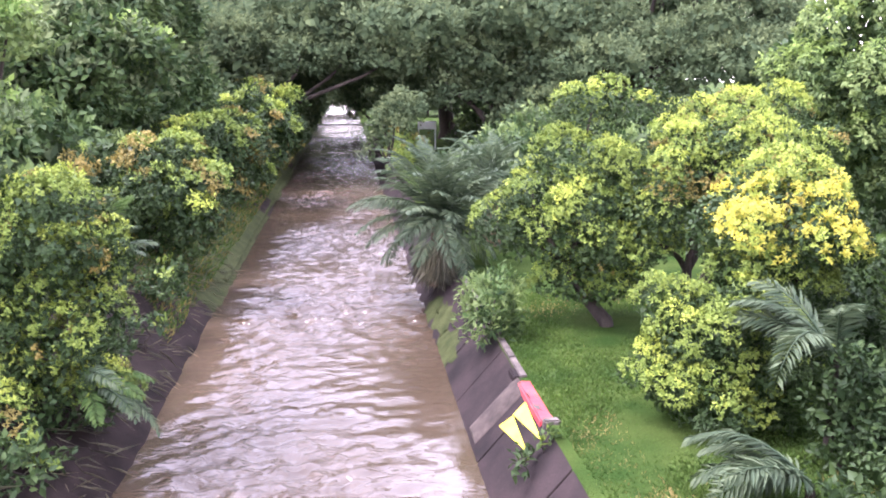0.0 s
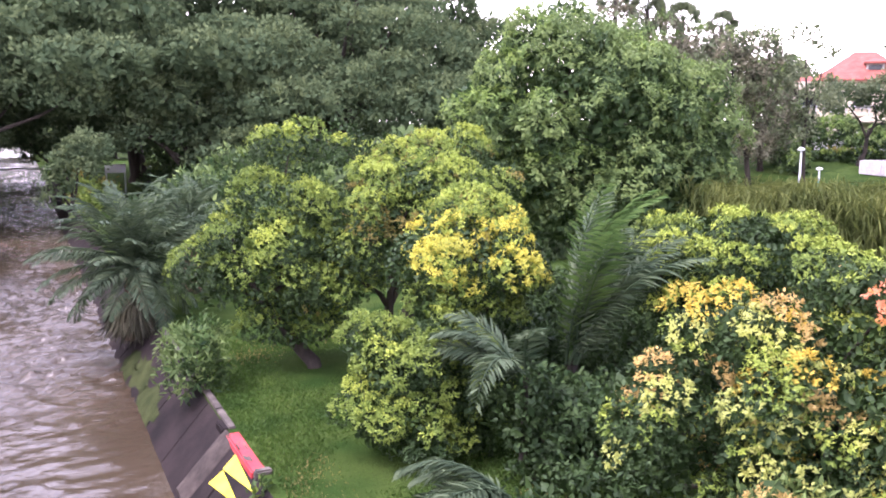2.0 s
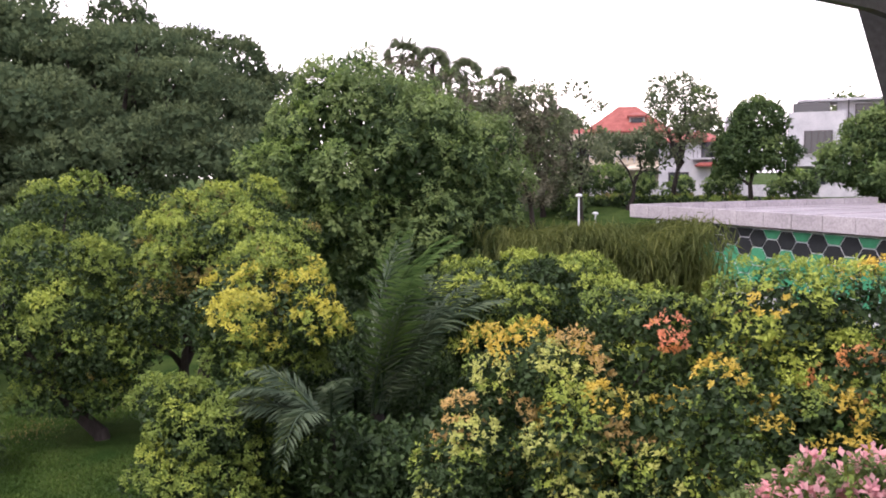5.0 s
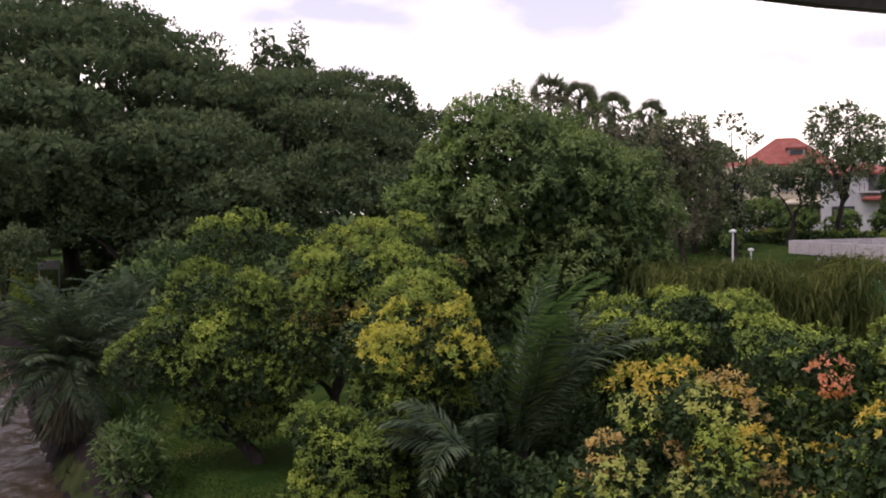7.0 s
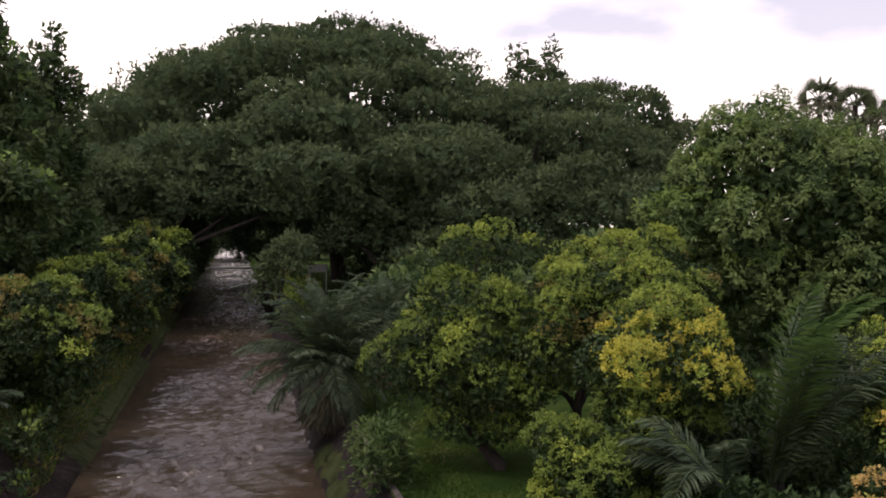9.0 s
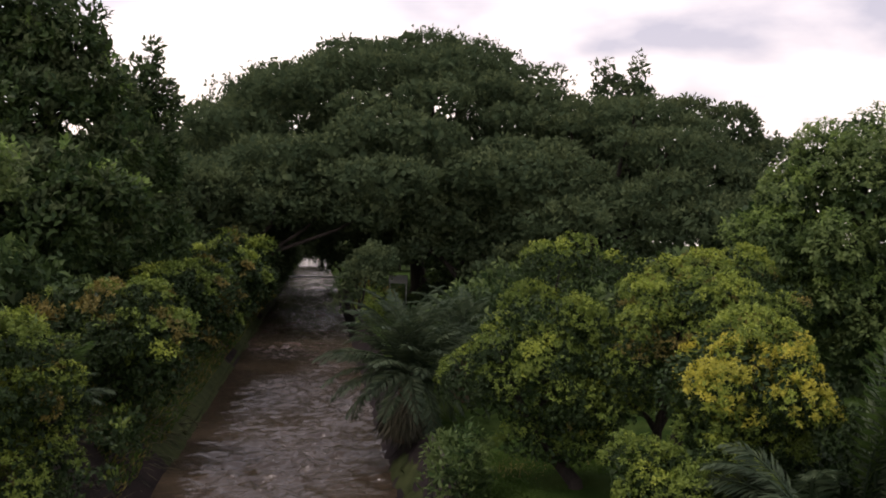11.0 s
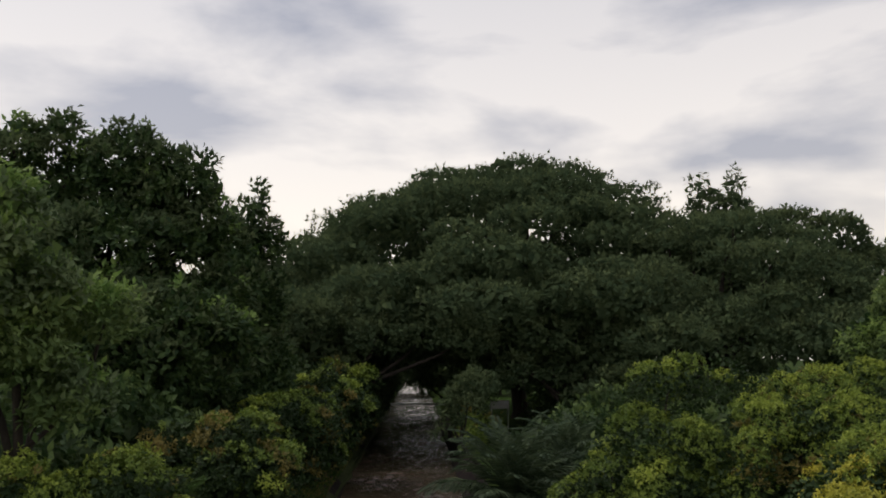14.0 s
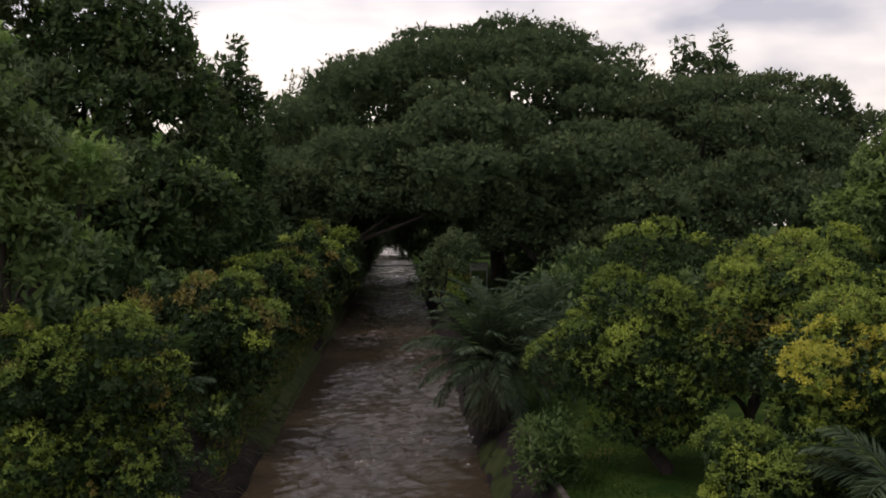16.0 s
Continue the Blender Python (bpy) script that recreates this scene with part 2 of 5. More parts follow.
def prism(outline, z0, z1):
    """A solid from a flat outline (x, y) between two heights."""
    bm = bmesh.new()
    low = [bm.verts.new((x, y, z0)) for x, y in outline]
    high = [bm.verts.new((x, y, z1)) for x, y in outline]
    n = len(outline)
    bm.faces.new(low[::-1])
    bm.faces.new(high)
    for i in range(n):
        bm.faces.new((low[i], low[(i + 1) % n], high[(i + 1) % n], high[i]))
    bmesh.ops.recalc_face_normals(bm, faces=bm.faces)
    return bm


def tube(points, radii, sides=7):
    """Tapered tube along points: vertex and quad arrays."""
    pts = [Vector(p) for p in points]
    rings, n = [], len(pts)
    for i, p in enumerate(pts):
        d = (pts[min(i + 1, n - 1)] - pts[max(i - 1, 0)]).normalized()
        a = d.cross(Vector((0.31, 0.95, 0.05))).normalized()
        b = d.cross(a)
        for k in range(sides):
            t = 2 * math.pi * k / sides
            rings.append(p + (a * math.cos(t) + b * math.sin(t)) * radii[i])
    quads = [(i * sides + k, i * sides + (k + 1) % sides, (i + 1) * sides + (k + 1) % sides, (i + 1) * sides + k)
             for i in range(n - 1) for k in range(sides)]
    return np.array(rings), np.array(quads)


def join(pieces):
    vs, fs, at = [], [], 0
    for v, f in pieces:
        vs.append(v)
        fs.append(f + at)
        at += len(v)
    return np.concatenate(vs), np.concatenate(fs)


def unit(v):
    return v / np.maximum(np.linalg.norm(v, axis=1, keepdims=True), 1e-9)


def leaf_blades(base, axis, face, length, width, fold=0.15):
    """Folded four-point leaves: vertices and triangles."""
    axis = unit(axis)
    face = unit(face - axis * (face * axis).sum(1, keepdims=True))
    side = np.cross(axis, face)
    mid = base + axis * length[:, None] * 0.45 + face * (width * fold)[:, None]
    droop = face * (length * 0.12)[:, None]
    v = np.stack([base, mid + side * width[:, None] / 2, base + axis * length[:, None] - droop, mid - side * width[:, None] / 2], 1).reshape(-1, 3)
    i = np.arange(len(base))[:, None] * 4
    f = np.stack([i + np.array([0, 1, 2]), i + np.array([0, 2, 3])], 1).reshape(-1, 3)
    return v, f


def lump(p, k, seed):
    """Smooth pseudo-noise of places, about -1 to 1."""
    r = np.random.RandomState(seed)
    out = np.zeros(len(p))
    for _ in range(5):
        w = r.normal(size=3) * k
        out += np.sin(p @ w + r.rand() * 6.28)
    return out / 2.6


def tufts(lobes, size, seed, cover=1.0, flat=0.85, low=-0.75, sink=1.1):
    """Small leafy tufts over the outside of larger lobes: rows of x, y, z, radius, half height and the outward way."""
    r = np.random.RandomState(seed)
    L = np.array(lobes, float)
    out = []
    for i, (x, y, z, a, b) in enumerate(L):
        area = 4 * math.pi * ((a * a) ** 1.6 / 3 + 2 * (a * b) ** 1.6 / 3) ** (1 / 1.6)
        n = max(8, int(area / (math.pi * size * size) * 4))
        gap = size * 1.02 / math.sqrt(cover)
        d = unit(r.normal(size=(n, 3)))
        ext = np.array([a, a, b])
        p = np.array([x, y, z]) + d * np.maximum(ext - sink * size * np.array([1, 1, flat]), 0.3 * ext) * (1 + 0.05 * lump(d * 3 + i, 1.5, seed + i) + 0.04 * r.normal(size=n))[:, None]
        keep = d[:, 2] > low
        for j, (u, v, w, e, f) in enumerate(L):
            if j != i:
                q = (p - np.array([u, v, w])) / np.array([e, e, f])
                keep &= (q * q).sum(1) > 0.55
        o = unit(d / ext)
        taken = np.zeros((0, 3))
        for pp, oo in zip(p[keep], o[keep]):
            if len(taken) and ((taken - pp) ** 2).sum(1).min() < gap * gap:
                continue
            taken = np.concatenate([taken, pp[None]])
            t = size * r.uniform(0.75, 1.2)
            out.append((*pp, t, t * flat, *oo))
    return np.array(out)


def crown_mesh(name, lobes, mats, choose, leaf, density, seed, parent, per=8, clump=0.16, droop=0.0, inner=1.0, slim=0.5, label="", tuft=0.40, cover=1.05, flat=0.85, low=-0.75, upright=0.5, puff=0.0, star=False):
    """A crown of leaf clumps on tufts that cover a set of lobes (x, y, z, radius, half height)."""
    r = np.random.RandomState(seed)
    outer = lobes
    if puff:
        outer = [tuple(q[:5]) for q in tufts(lobes, puff, seed + 7, 0.82, 0.9, low, 0.8)]
    T = tufts(outer, tuft, seed + 1, cover, flat, -0.45 if puff else low, 0.75 if puff else 1.1)
    count = np.maximum(4, (2 * math.pi * T[:, 3] ** 2 * density * 0.62)).astype(int)
    which = np.repeat(np.arange(len(T)), count)
    d = unit(r.normal(size=(len(which), 3)))
    way = T[which, 5:8] * 0.7 + np.array([0, 0, upright])
    d = np.where(((d * way).sum(1) < -0.25)[:, None], -d, d)
    P = T[which, :3] + d * T[which, 3:4] * np.array([1, 1, flat]) * (0.82 + 0.22 * r.rand(len(which)))[:, None]
    tip = (d * unit(way)).sum(1)
    slot = choose(P, T[which, 5:8], r, tip, r.normal(size=len(T))[which])
    O = unit(d + way * 0.6)
    n = len(P)
    out = np.repeat(O, per, 0)
    if star:
        # leaves spread in rosettes from the shoot tips
        a = unit(np.cross(O, r.normal(size=O.shape)))
        b = np.cross(O, a)
        ang = np.tile(np.arange(per) * 2.4, n) + 0.35 * r.normal(size=n * per)
        ray = np.repeat(a, per, 0) * np.cos(ang)[:, None] + np.repeat(b, per, 0) * np.sin(ang)[:, None]
        lift = np.tile(np.linspace(0.2, 1.3, per), n)[:, None] + 0.15 * r.normal(size=(n * per, 1))
        base = np.repeat(P, per, 0) + out * (lift - 0.5) * leaf * 0.5 + r.normal(size=(n * per, 3)) * leaf * 0.3
        axis = ray + out * lift * 0.9 + np.array([0, 0, -droop])
        face = out * 1.0 - ray * 0.5 + np.array([0, 0, 0.5]) + r.normal(size=base.shape) * 0.3
    else:
        base = np.repeat(P, per, 0) + r.normal(size=(n * per, 3)) * clump * 0.45
        axis = out * 0.6 + r.normal(size=base.shape) * 0.7 + np.array([0, 0, 0.15 - droop])
        face = out * 1.3 + np.array([0, 0, 0.6]) + r.normal(size=base.shape) * 0.4
    length = leaf * 1.12 * (0.7 + 0.6 * r.rand(n * per))
    v, f = leaf_blades(base, axis, face, length, length * slim * (0.8 + 0.4 * r.rand(n * per)))
    idx = np.repeat(np.repeat(slot, per), 2)
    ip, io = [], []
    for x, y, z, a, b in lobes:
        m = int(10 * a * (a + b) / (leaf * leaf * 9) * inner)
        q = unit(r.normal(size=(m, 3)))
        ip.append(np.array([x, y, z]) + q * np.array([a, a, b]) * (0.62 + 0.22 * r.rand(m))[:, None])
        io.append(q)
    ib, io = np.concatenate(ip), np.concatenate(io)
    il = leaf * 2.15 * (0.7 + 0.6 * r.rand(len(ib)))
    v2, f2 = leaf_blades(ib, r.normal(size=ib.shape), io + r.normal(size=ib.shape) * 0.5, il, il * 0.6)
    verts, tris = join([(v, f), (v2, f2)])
    # inner leaves all take the first leaf colour, so crown gaps are coloured as shade
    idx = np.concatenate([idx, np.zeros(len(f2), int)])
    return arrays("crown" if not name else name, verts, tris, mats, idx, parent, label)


def shaded_flush(young, shoot=0.0, top=0.5, k=1.6, seed=3, base_mid=0.45, patch=0.5, each=0.4):
    """Which leaf age each clump has: young leaves at the tips of the tufts, most where the crown is exposed. Top light
    and shade underneath are put into the same choice.
    """
    def choose(p, o, r, tip, own):
        # upward tops and tips go lighter, undersides darker: shading put into leaf colour
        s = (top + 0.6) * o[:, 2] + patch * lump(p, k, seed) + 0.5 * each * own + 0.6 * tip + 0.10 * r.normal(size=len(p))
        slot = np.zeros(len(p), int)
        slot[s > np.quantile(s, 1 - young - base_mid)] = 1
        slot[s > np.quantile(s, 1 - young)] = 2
        if shoot:
            q = lump(p, k * 1.7, seed + 9) + 0.4 * own + 0.2 * tip
            slot[(q > np.quantile(q, 1 - shoot))] = 3
        return slot
    return choose


def wood(name, start, ends, radius, seed, parent, material=None, rise=0.5, sides=7):
    """Trunk from start and limbs to the crown's lobes."""
    r = random.Random(seed)
    s = Vector(start)
    top = sum((Vector(e[:3]) for e in ends), Vector()) / len(ends)
    fork = s.lerp(Vector((top.x, top.y, s.z + (top.z - s.z) * rise)), 0.9)
    mid = s.lerp(fork, 0.5) + Vector((r.uniform(-1, 1), r.uniform(-1, 1), 0)) * radius
    v, q = tube([s - Vector((0, 0, 0.15)), s + Vector((0, 0, radius)), mid, fork], [radius * 1.5, radius * 1.1, radius * 0.9, radius * 0.75], sides + 2)
    arrays("trunk", v, q, [material or M_BARK], None, parent, smooth=True)
    for e in ends:
        t = Vector(e[:3])
        m1 = fork.lerp(t, 0.35) + Vector((r.uniform(-1, 1), r.uniform(-1, 1), r.uniform(-0.2, 0.6))) * radius * 2
        m2 = fork.lerp(t, 0.7) + Vector((r.uniform(-1, 1), r.uniform(-1, 1), r.uniform(0, 0.6))) * radius * 2
        v, q = tube([fork - Vector((0, 0, radius * 0.4)), m1, m2, t], [radius * 0.6, radius * 0.45, radius * 0.3, radius * 0.12], sides)
        arrays("limb", v, q, [material or M_BARK], None, parent, smooth=True)


def tree(name, label, category, root, lobes, mats, choose, leaf, density, seed, radius=0.12, group="", limbs=6, rise=0.5, **kw):
    """A tree or bush: an Empty at its root with trunk, limbs and crown."""
    x, y, z = root
    ob = empty(name, x, y, z, label=label, category=category, group=group)
    local = [(a - x, b - y, c - z, d, e) for a, b, c, d, e in lobes]
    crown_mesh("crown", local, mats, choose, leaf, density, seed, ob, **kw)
    wood("trunk", (0, 0, 0), local[:limbs], radius, seed, ob, rise=rise)
    return ob


# ---- ground, canal ----
GRASS_Z = 1.2
TRIANGLES = (((2.79, 15.26), (3.02, 15.08), (2.97, 13.63)), ((3.03, 15.13), (3.25, 15.08), (3.19, 13.49)))


def terrain(x, y):
    """Height of the land at a place."""
    if x <= -6.2:
        z = 1.5 + min(1.0, (-6.2 - x) / 30) * 0.5
    elif x < -3.9:
        z = -0.25 + (x + 3.9) / (-2.3) * 1.75
    elif x < 2.0:
        z = -0.9
    elif x < 3.3:
        z = -0.75 + (x - 2.0) / 1.3 * 1.55
    else:
        z = GRASS_Z if x > 3.32 else 0.8
        u = min(1.0, max(0.0, (math.hypot(x, y) - 46) / 34)) if x > 30 else 0.0
        u *= min(1.0, max(0.0, (x - 30) / 15))
        z += 3.5 * u * u * (3 - 2 * u)
    return z


def make_ground():
    xs = [-3000, -800, -200, -90, -50, -30, -20, -14, -10, -8, -7, -6.2, -5.5, -5, -4.5, -3.9, -3.85, 0, 1.95, 2.0, 2.6, 3.3, 3.34, 4, 5, 6, 7, 8, 10, 12, 15, 18, 22, 26, 30,
          34, 38, 42, 46, 50, 55, 60, 65, 70, 75, 80, 90, 110, 150, 300, 900, 3000]
    ys = [-3000, -400, -60, -20, 0, 5] + [8 + 1.5 * i for i in range(24)] + [46, 50, 55, 60, 65, 70, 75, 80, 90, 100, 120, 150, 200, 300, 600, 3000]
    r = np.random.RandomState(4)
    verts, faces = [], []
    for y in ys:
        for x in xs:
            j = 0.04 * r.normal() if (x > 3.5 or x < -6.3) else 0.0
            verts.append((x, y, terrain(x, y) + j))
    w = len(xs)
    for j in range(len(ys) - 1):
        for i in range(w - 1):
            faces.append((j * w + i, j * w + i + 1, (j + 1) * w + i + 1, (j + 1) * w + i))
    ob = arrays("ground", np.array(verts, float), np.array(faces), [M_GRASS], smooth=True)
    tagged(ob, "mown green lawn and grassy canal bank", "ground", kind="structure")


def water_sheet(name, xs, ys, label, material, rough):
    """Rippled water: steeper waves in the current, nearly smooth in the slack water by the slope."""
    X, Y = np.meshgrid(xs, ys)
    p = np.stack([X.ravel(), Y.ravel(), np.zeros(X.size)], 1)
    edge = -0.1 + 0.11 * (p[:, 1] - 14) + 0.5 * lump(p * np.array([0.5, 1, 1]), 0.7, 24)
    slack = 1 / (1 + np.exp(-(p[:, 0] - edge) * 2.2)) / (1 + np.exp((p[:, 1] - 23) * 0.6))
    slack = np.maximum(slack, 0.95 / (1 + np.exp((p[:, 0] + 3.3 - 0.012 * (p[:, 1] - 14)) * 4.0)) / (1 + np.exp((p[:, 1] - 46) * 0.2)))
    swell = 0.75 + 0.35 * lump(p * np.array([0.9, 0.5, 1]), 0.9, 25)
    q = p + 0.18 * np.stack([lump(p, 1.7, 26), lump(p, 1.7, 27), 0 * p[:, 0]], 1)
    z = sum(h * (lump(q * np.array([0.85, 1.0, 1]), k, n) + lump(q * np.array([0.85, 1.0, 1]), k * 1.3, n + 40)) for h, k, n in ((0.016, 1.5, 20), (0.024, 3.2, 21), (0.026, 6.0, 22), (0.012, 10.0, 23)))
    ripple = (1 - 0.9 * slack) * np.clip(swell, 0.2, 1.2)
    p[:, 2] = z * ripple * rough
    w = len(xs)
    j, i = np.meshgrid(np.arange(len(ys) - 1), np.arange(w - 1), indexing="ij")
    a = (j * w + i).ravel()
    ob = arrays(name, p, np.stack([a, a + 1, a + w + 1, a + w], 1), [material], smooth=True)
    ob.data.attributes.new("ripple", "FLOAT", "POINT").data.foreach_set("value", ripple.astype(np.float32))
    tagged(ob, label, "water", kind="structure")


def make_water():
    xs = np.linspace(-4.9, 2.75, 76)
    ys = np.concatenate([np.linspace(-20, 9, 12), np.linspace(9.1, 60, 640), np.linspace(60.15, 112, 260)])
    water_sheet("water", xs, ys, "rippled muddy brown water flowing in the canal", M_WATER, 1.5)
    water_sheet("water_upstream", np.linspace(-4.9, 2.75, 24), np.concatenate([np.linspace(112.05, 200, 180), np.linspace(202, 520, 30)]), "brown canal water beyond the pipe", M_WATER, 1.5)


def grass_blades():
    """Short blades over the visible lawn, with drier patches near the kerb."""
    r = np.random.RandomState(8)
    n = 40000
    x = 3.55 + 6 * r.rand(n) ** 1.2
    y = 10 + 13 * r.rand(n)
    base = np.stack([x, y, np.full(n, GRASS_Z - 0.02)], 1)
    axis = np.stack([r.normal(size=n) * 0.7, r.normal(size=n) * 0.7, np.ones(n)], 1)
    length = 0.05 + 0.05 * r.rand(n)
    v, f = leaf_blades(base, axis, r.normal(size=(n, 3)), length, length * 0.35)
    dry = (lump(base, 1.1, 31) + 0.35 * r.normal(size=n) + 0.9 * (x < 4.6) * (y < 15.5)) > 1.35
    ob = arrays("grass", v, f, [M_BLADE, M_STRAW], np.repeat(dry.astype(int), 2))
    tagged(ob, "short green grass blades with dry patches", "grass", kind="stuff")


def slope_grass():
    """Longer grass on the mossy upper part of the far slope."""
    r = np.random.RandomState(15)
    n = 16000
    y = 18 + 75 * r.rand(n) ** 1.5
    x = -6.6 + 2.0 * r.rand(n)
    z = np.interp(x, [-6.9, -6.3, -5.8, -5.3, -4.8, -4.4], [1.62, 1.56, 1.28, 0.92, 0.52, 0.20]) + 0.04
    keep = lump(np.stack([x, y, z], 1), 0.8, 16) + np.where(y > 27, 0.7, -0.3) > 0
    base = np.stack([x, y, z], 1)[keep]
    m = len(base)
    axis = np.stack([0.5 + 0.5 * r.normal(size=m), 0.5 * r.normal(size=m), np.ones(m)], 1)
    L = 0.10 + 0.16 * r.rand(m)
    v, f = leaf_blades(base, axis, r.normal(size=(m, 3)), L, L * 0.2)
    dry = (r.rand(m) < 0.3).astype(int)
    tagged(arrays("bank_grass", v, f, [M_BLADE, RUST], np.repeat(dry, 2)), "rough green and dry grass on the canal slope", "grass", kind="stuff")


def canal_right_bank():
    """Sloping concrete slabs from the water up to the lawn, with joints between."""
    bank = empty("canal_bank", 0, 0, 0, label="dark wet concrete slope beside the canal water", category="canal bank", kind="structure")
    y = 6.0
    sizes = [3.4, 2.6, 2.9, 3.1, 2.4, 3.3, 3.0, 3.0, 3.2, 3.2, 4, 4, 5, 6, 8, 10, 12, 16]
    r = random.Random(5)
    for s in sizes:
        gap, lift = 0.025, r.uniform(-0.012, 0.012)
        bm = bmesh.new()
        sect = [(2.02, -0.35 + lift), (2.16, -0.42 + lift), (3.42, 1.08), (3.36, 1.20 + lift)]
        rings = []
        for yy in (y + gap, y + s - gap):
            rings.append([bm.verts.new((px, yy, pz)) for px, pz in sect])
        for k in range(4):
            bm.faces.new((rings[0][k], rings[0][(k + 1) % 4], rings[1][(k + 1) % 4], rings[1][k]))
        bm.faces.new(rings[0][::-1])
        bm.faces.new(rings[1])
        bmesh.ops.recalc_face_normals(bm, faces=bm.faces)
        bmesh.ops.bevel(bm, geom=list(bm.edges), offset=0.012, segments=1, affect="EDGES")
        part("slab", bm, M_CONCRETE, bank)
        y += s
    # low coping along the top of the slope
    y = 16.1
    while y < 40:
        bm = box(3.36, y + 0.01, 1.05, 3.50, y + 1.19, 1.25 + r.uniform(-0.01, 0.015), 0.015)
        part("coping", bm, M_PALE_CONCRETE, bank)
        y += 1.2
    # moss on the slope
    for my, mx, ml in ((21.5, 2.5, 1.3), (23.6, 2.65, 1.3), (25.2, 2.5, 0.8)):
        n = 26
        verts = [(mx, my, 0)] + [(mx + 0.32 * math.cos(k / n * 6.283) * r.uniform(0.6, 1.2), my + ml * math.sin(k / n * 6.283) * r.uniform(0.6, 1.2), 0) for k in range(n)]
        verts = np.array([(a, b, -0.35 + (a - 2.02) * (1.55 / 1.34) + 0.014) for a, b, _ in verts])
        arrays("moss", verts, np.array([(0, 1 + k, 1 + (k + 1) % n) for k in range(n)]), [M_MOSS], None, bank, "yellow-green moss patch")


def bank_z(x):
    return -0.35 + (x - 2.02) * (1.55 / 1.34)


def on_bank(x, y, lift=0.0):
    return Vector((x, y, bank_z(x) + lift))


def outlet():
    """A cast drain chute on the slope, and the painted emblem beside it."""
    foot, head = on_bank(2.37, 15.98), on_bank(3.30, 15.85)
    ob = empty("drain_chute", foot.x, foot.y, foot.z, label="stained grey concrete drain chute lying down the canal slope", category="drain")
    bm = bmesh.new()
    n = 9
    rows_v = []
    for end in (foot, head):
        ring = []
        for k in range(n):
            a = math.pi * k / (n - 1)
            ring.append(bm.verts.new((end.x - foot.x, end.y - foot.y + math.cos(a) * 0.42, end.z - foot.z + math.sin(a) * 0.12 - 0.01)))
        rows_v.append(ring)
    for k in range(n - 1):
        bm.faces.new((rows_v[0][k], rows_v[0][k + 1], rows_v[1][k + 1], rows_v[1][k]))
    bm.faces.new(rows_v[0])
    bm.faces.new(rows_v[1][::-1])
    bmesh.ops.recalc_face_normals(bm, faces=bm.faces)
    part("chute", bm, M_STAINED, ob)
    part("hood", box(0.86, 0.15, 0.98, 1.08, 0.75, 1.16, 0.03), M_CONCRETE, ob)
    emblem = empty("painted_emblem", 3.0, 14.7, bank_z(3.0), label="yellow painted triangles on the concrete slope", category="painting")
    for corners in TRIANGLES:
        bm = bmesh.new()
        top = [bm.verts.new((px - 3.0, py - 14.7, bank_z(px) - bank_z(3.0) + 0.022)) for px, py in corners]
        low = [bm.verts.new(v.co - Vector((0, 0, 0.018))) for v in top]
        bm.faces.new(top)
        for k in range(3):
            bm.faces.new((low[k], low[(k + 1) % 3], top[(k + 1) % 3], top[k]))
        bmesh.ops.recalc_face_normals(bm, faces=bm.faces)
        part("triangle", bm, M_YELLOW, emblem)
    red = empty("red_panel", 3.5, 14.9, 1.05, label="scuffed red painted kerb panel above the slope", category="panel")
    part("board", box(-0.25, -1.05, -0.10, 0.02, 0.98, 0.17, 0.03), M_RED, red)
    part("end_block", box(-0.22, -1.20, -0.12, 0.08, -1.02, 0.22, 0.03), M_PALE_CONCRETE, red)
    r = random.Random(3)
    for k in range(7):
        y0, x0 = r.uniform(-0.95, 0.6), r.uniform(-0.23, -0.06)
        part("scuff", box(x0, y0, 0.171, x0 + r.uniform(0.02, 0.05), y0 + r.uniform(0.1, 0.35), 0.175), M_PALE_CONCRETE, red)


def left_toe():
    toe = empty("canal_wall", -4.3, 60, 0, label="low mossy concrete edge along the canal water", category="canal edge", kind="structure")
    y = 30.0
    r = random.Random(9)
    while y < 125:
        s = 4.0 if y < 60 else 9.0
        part("edge_slab", box(-0.22 + r.uniform(-0.02, 0.02), y - 60 + 0.02, -0.7, 0.10, y - 60 + s - 0.02, 0.20 + r.uniform(-0.03, 0.03), 0.03), M_MOSS if r.random() < 0.8 else M_CONCRETE, toe)
        y += s


def left_bank():
    """Earth and old concrete slope of the far canal side, dark near the water and mossy above."""
    r = np.random.RandomState(12)
    ys = np.arange(6, 130, 1.2)
    xs = np.array([-6.9, -6.3, -5.8, -5.3, -4.8, -4.4, -4.1, -3.95])
    zs = np.array([1.62, 1.56, 1.28, 0.92, 0.52, 0.20, -0.06, -0.3])
    verts = []
    for y in ys:
        for x, z in zip(xs, zs):
            verts.append((x + 0.03 * r.normal(), y, z + 0.045 + 0.025 * r.normal()))
    w = len(xs)
    faces = [(j * w + i, j * w + i + 1, (j + 1) * w + i + 1, (j + 1) * w + i) for j in range(len(ys) - 1) for i in range(w - 1)]
    tone = np.array([0 if (lump(np.array([[xs[i], ys[j], 0.0]]), 0.35, 77)[0] + (0.9 if ys[j] > 26 else -0.6)) < 0.25 else 1 for j in range(len(ys) - 1) for i in range(w - 1)])
    ob = arrays("left_slope", np.array(verts), np.array(faces), [M_EARTH, M_MOSS], tone, smooth=True)
    tagged(ob, "dark earth and mossy grass slope down to the canal", "canal bank", kind="structure")


make_ground()
left_bank()
make_water()
canal_right_bank()
left_toe()
outlet()
grass_blades()
slope_grass()

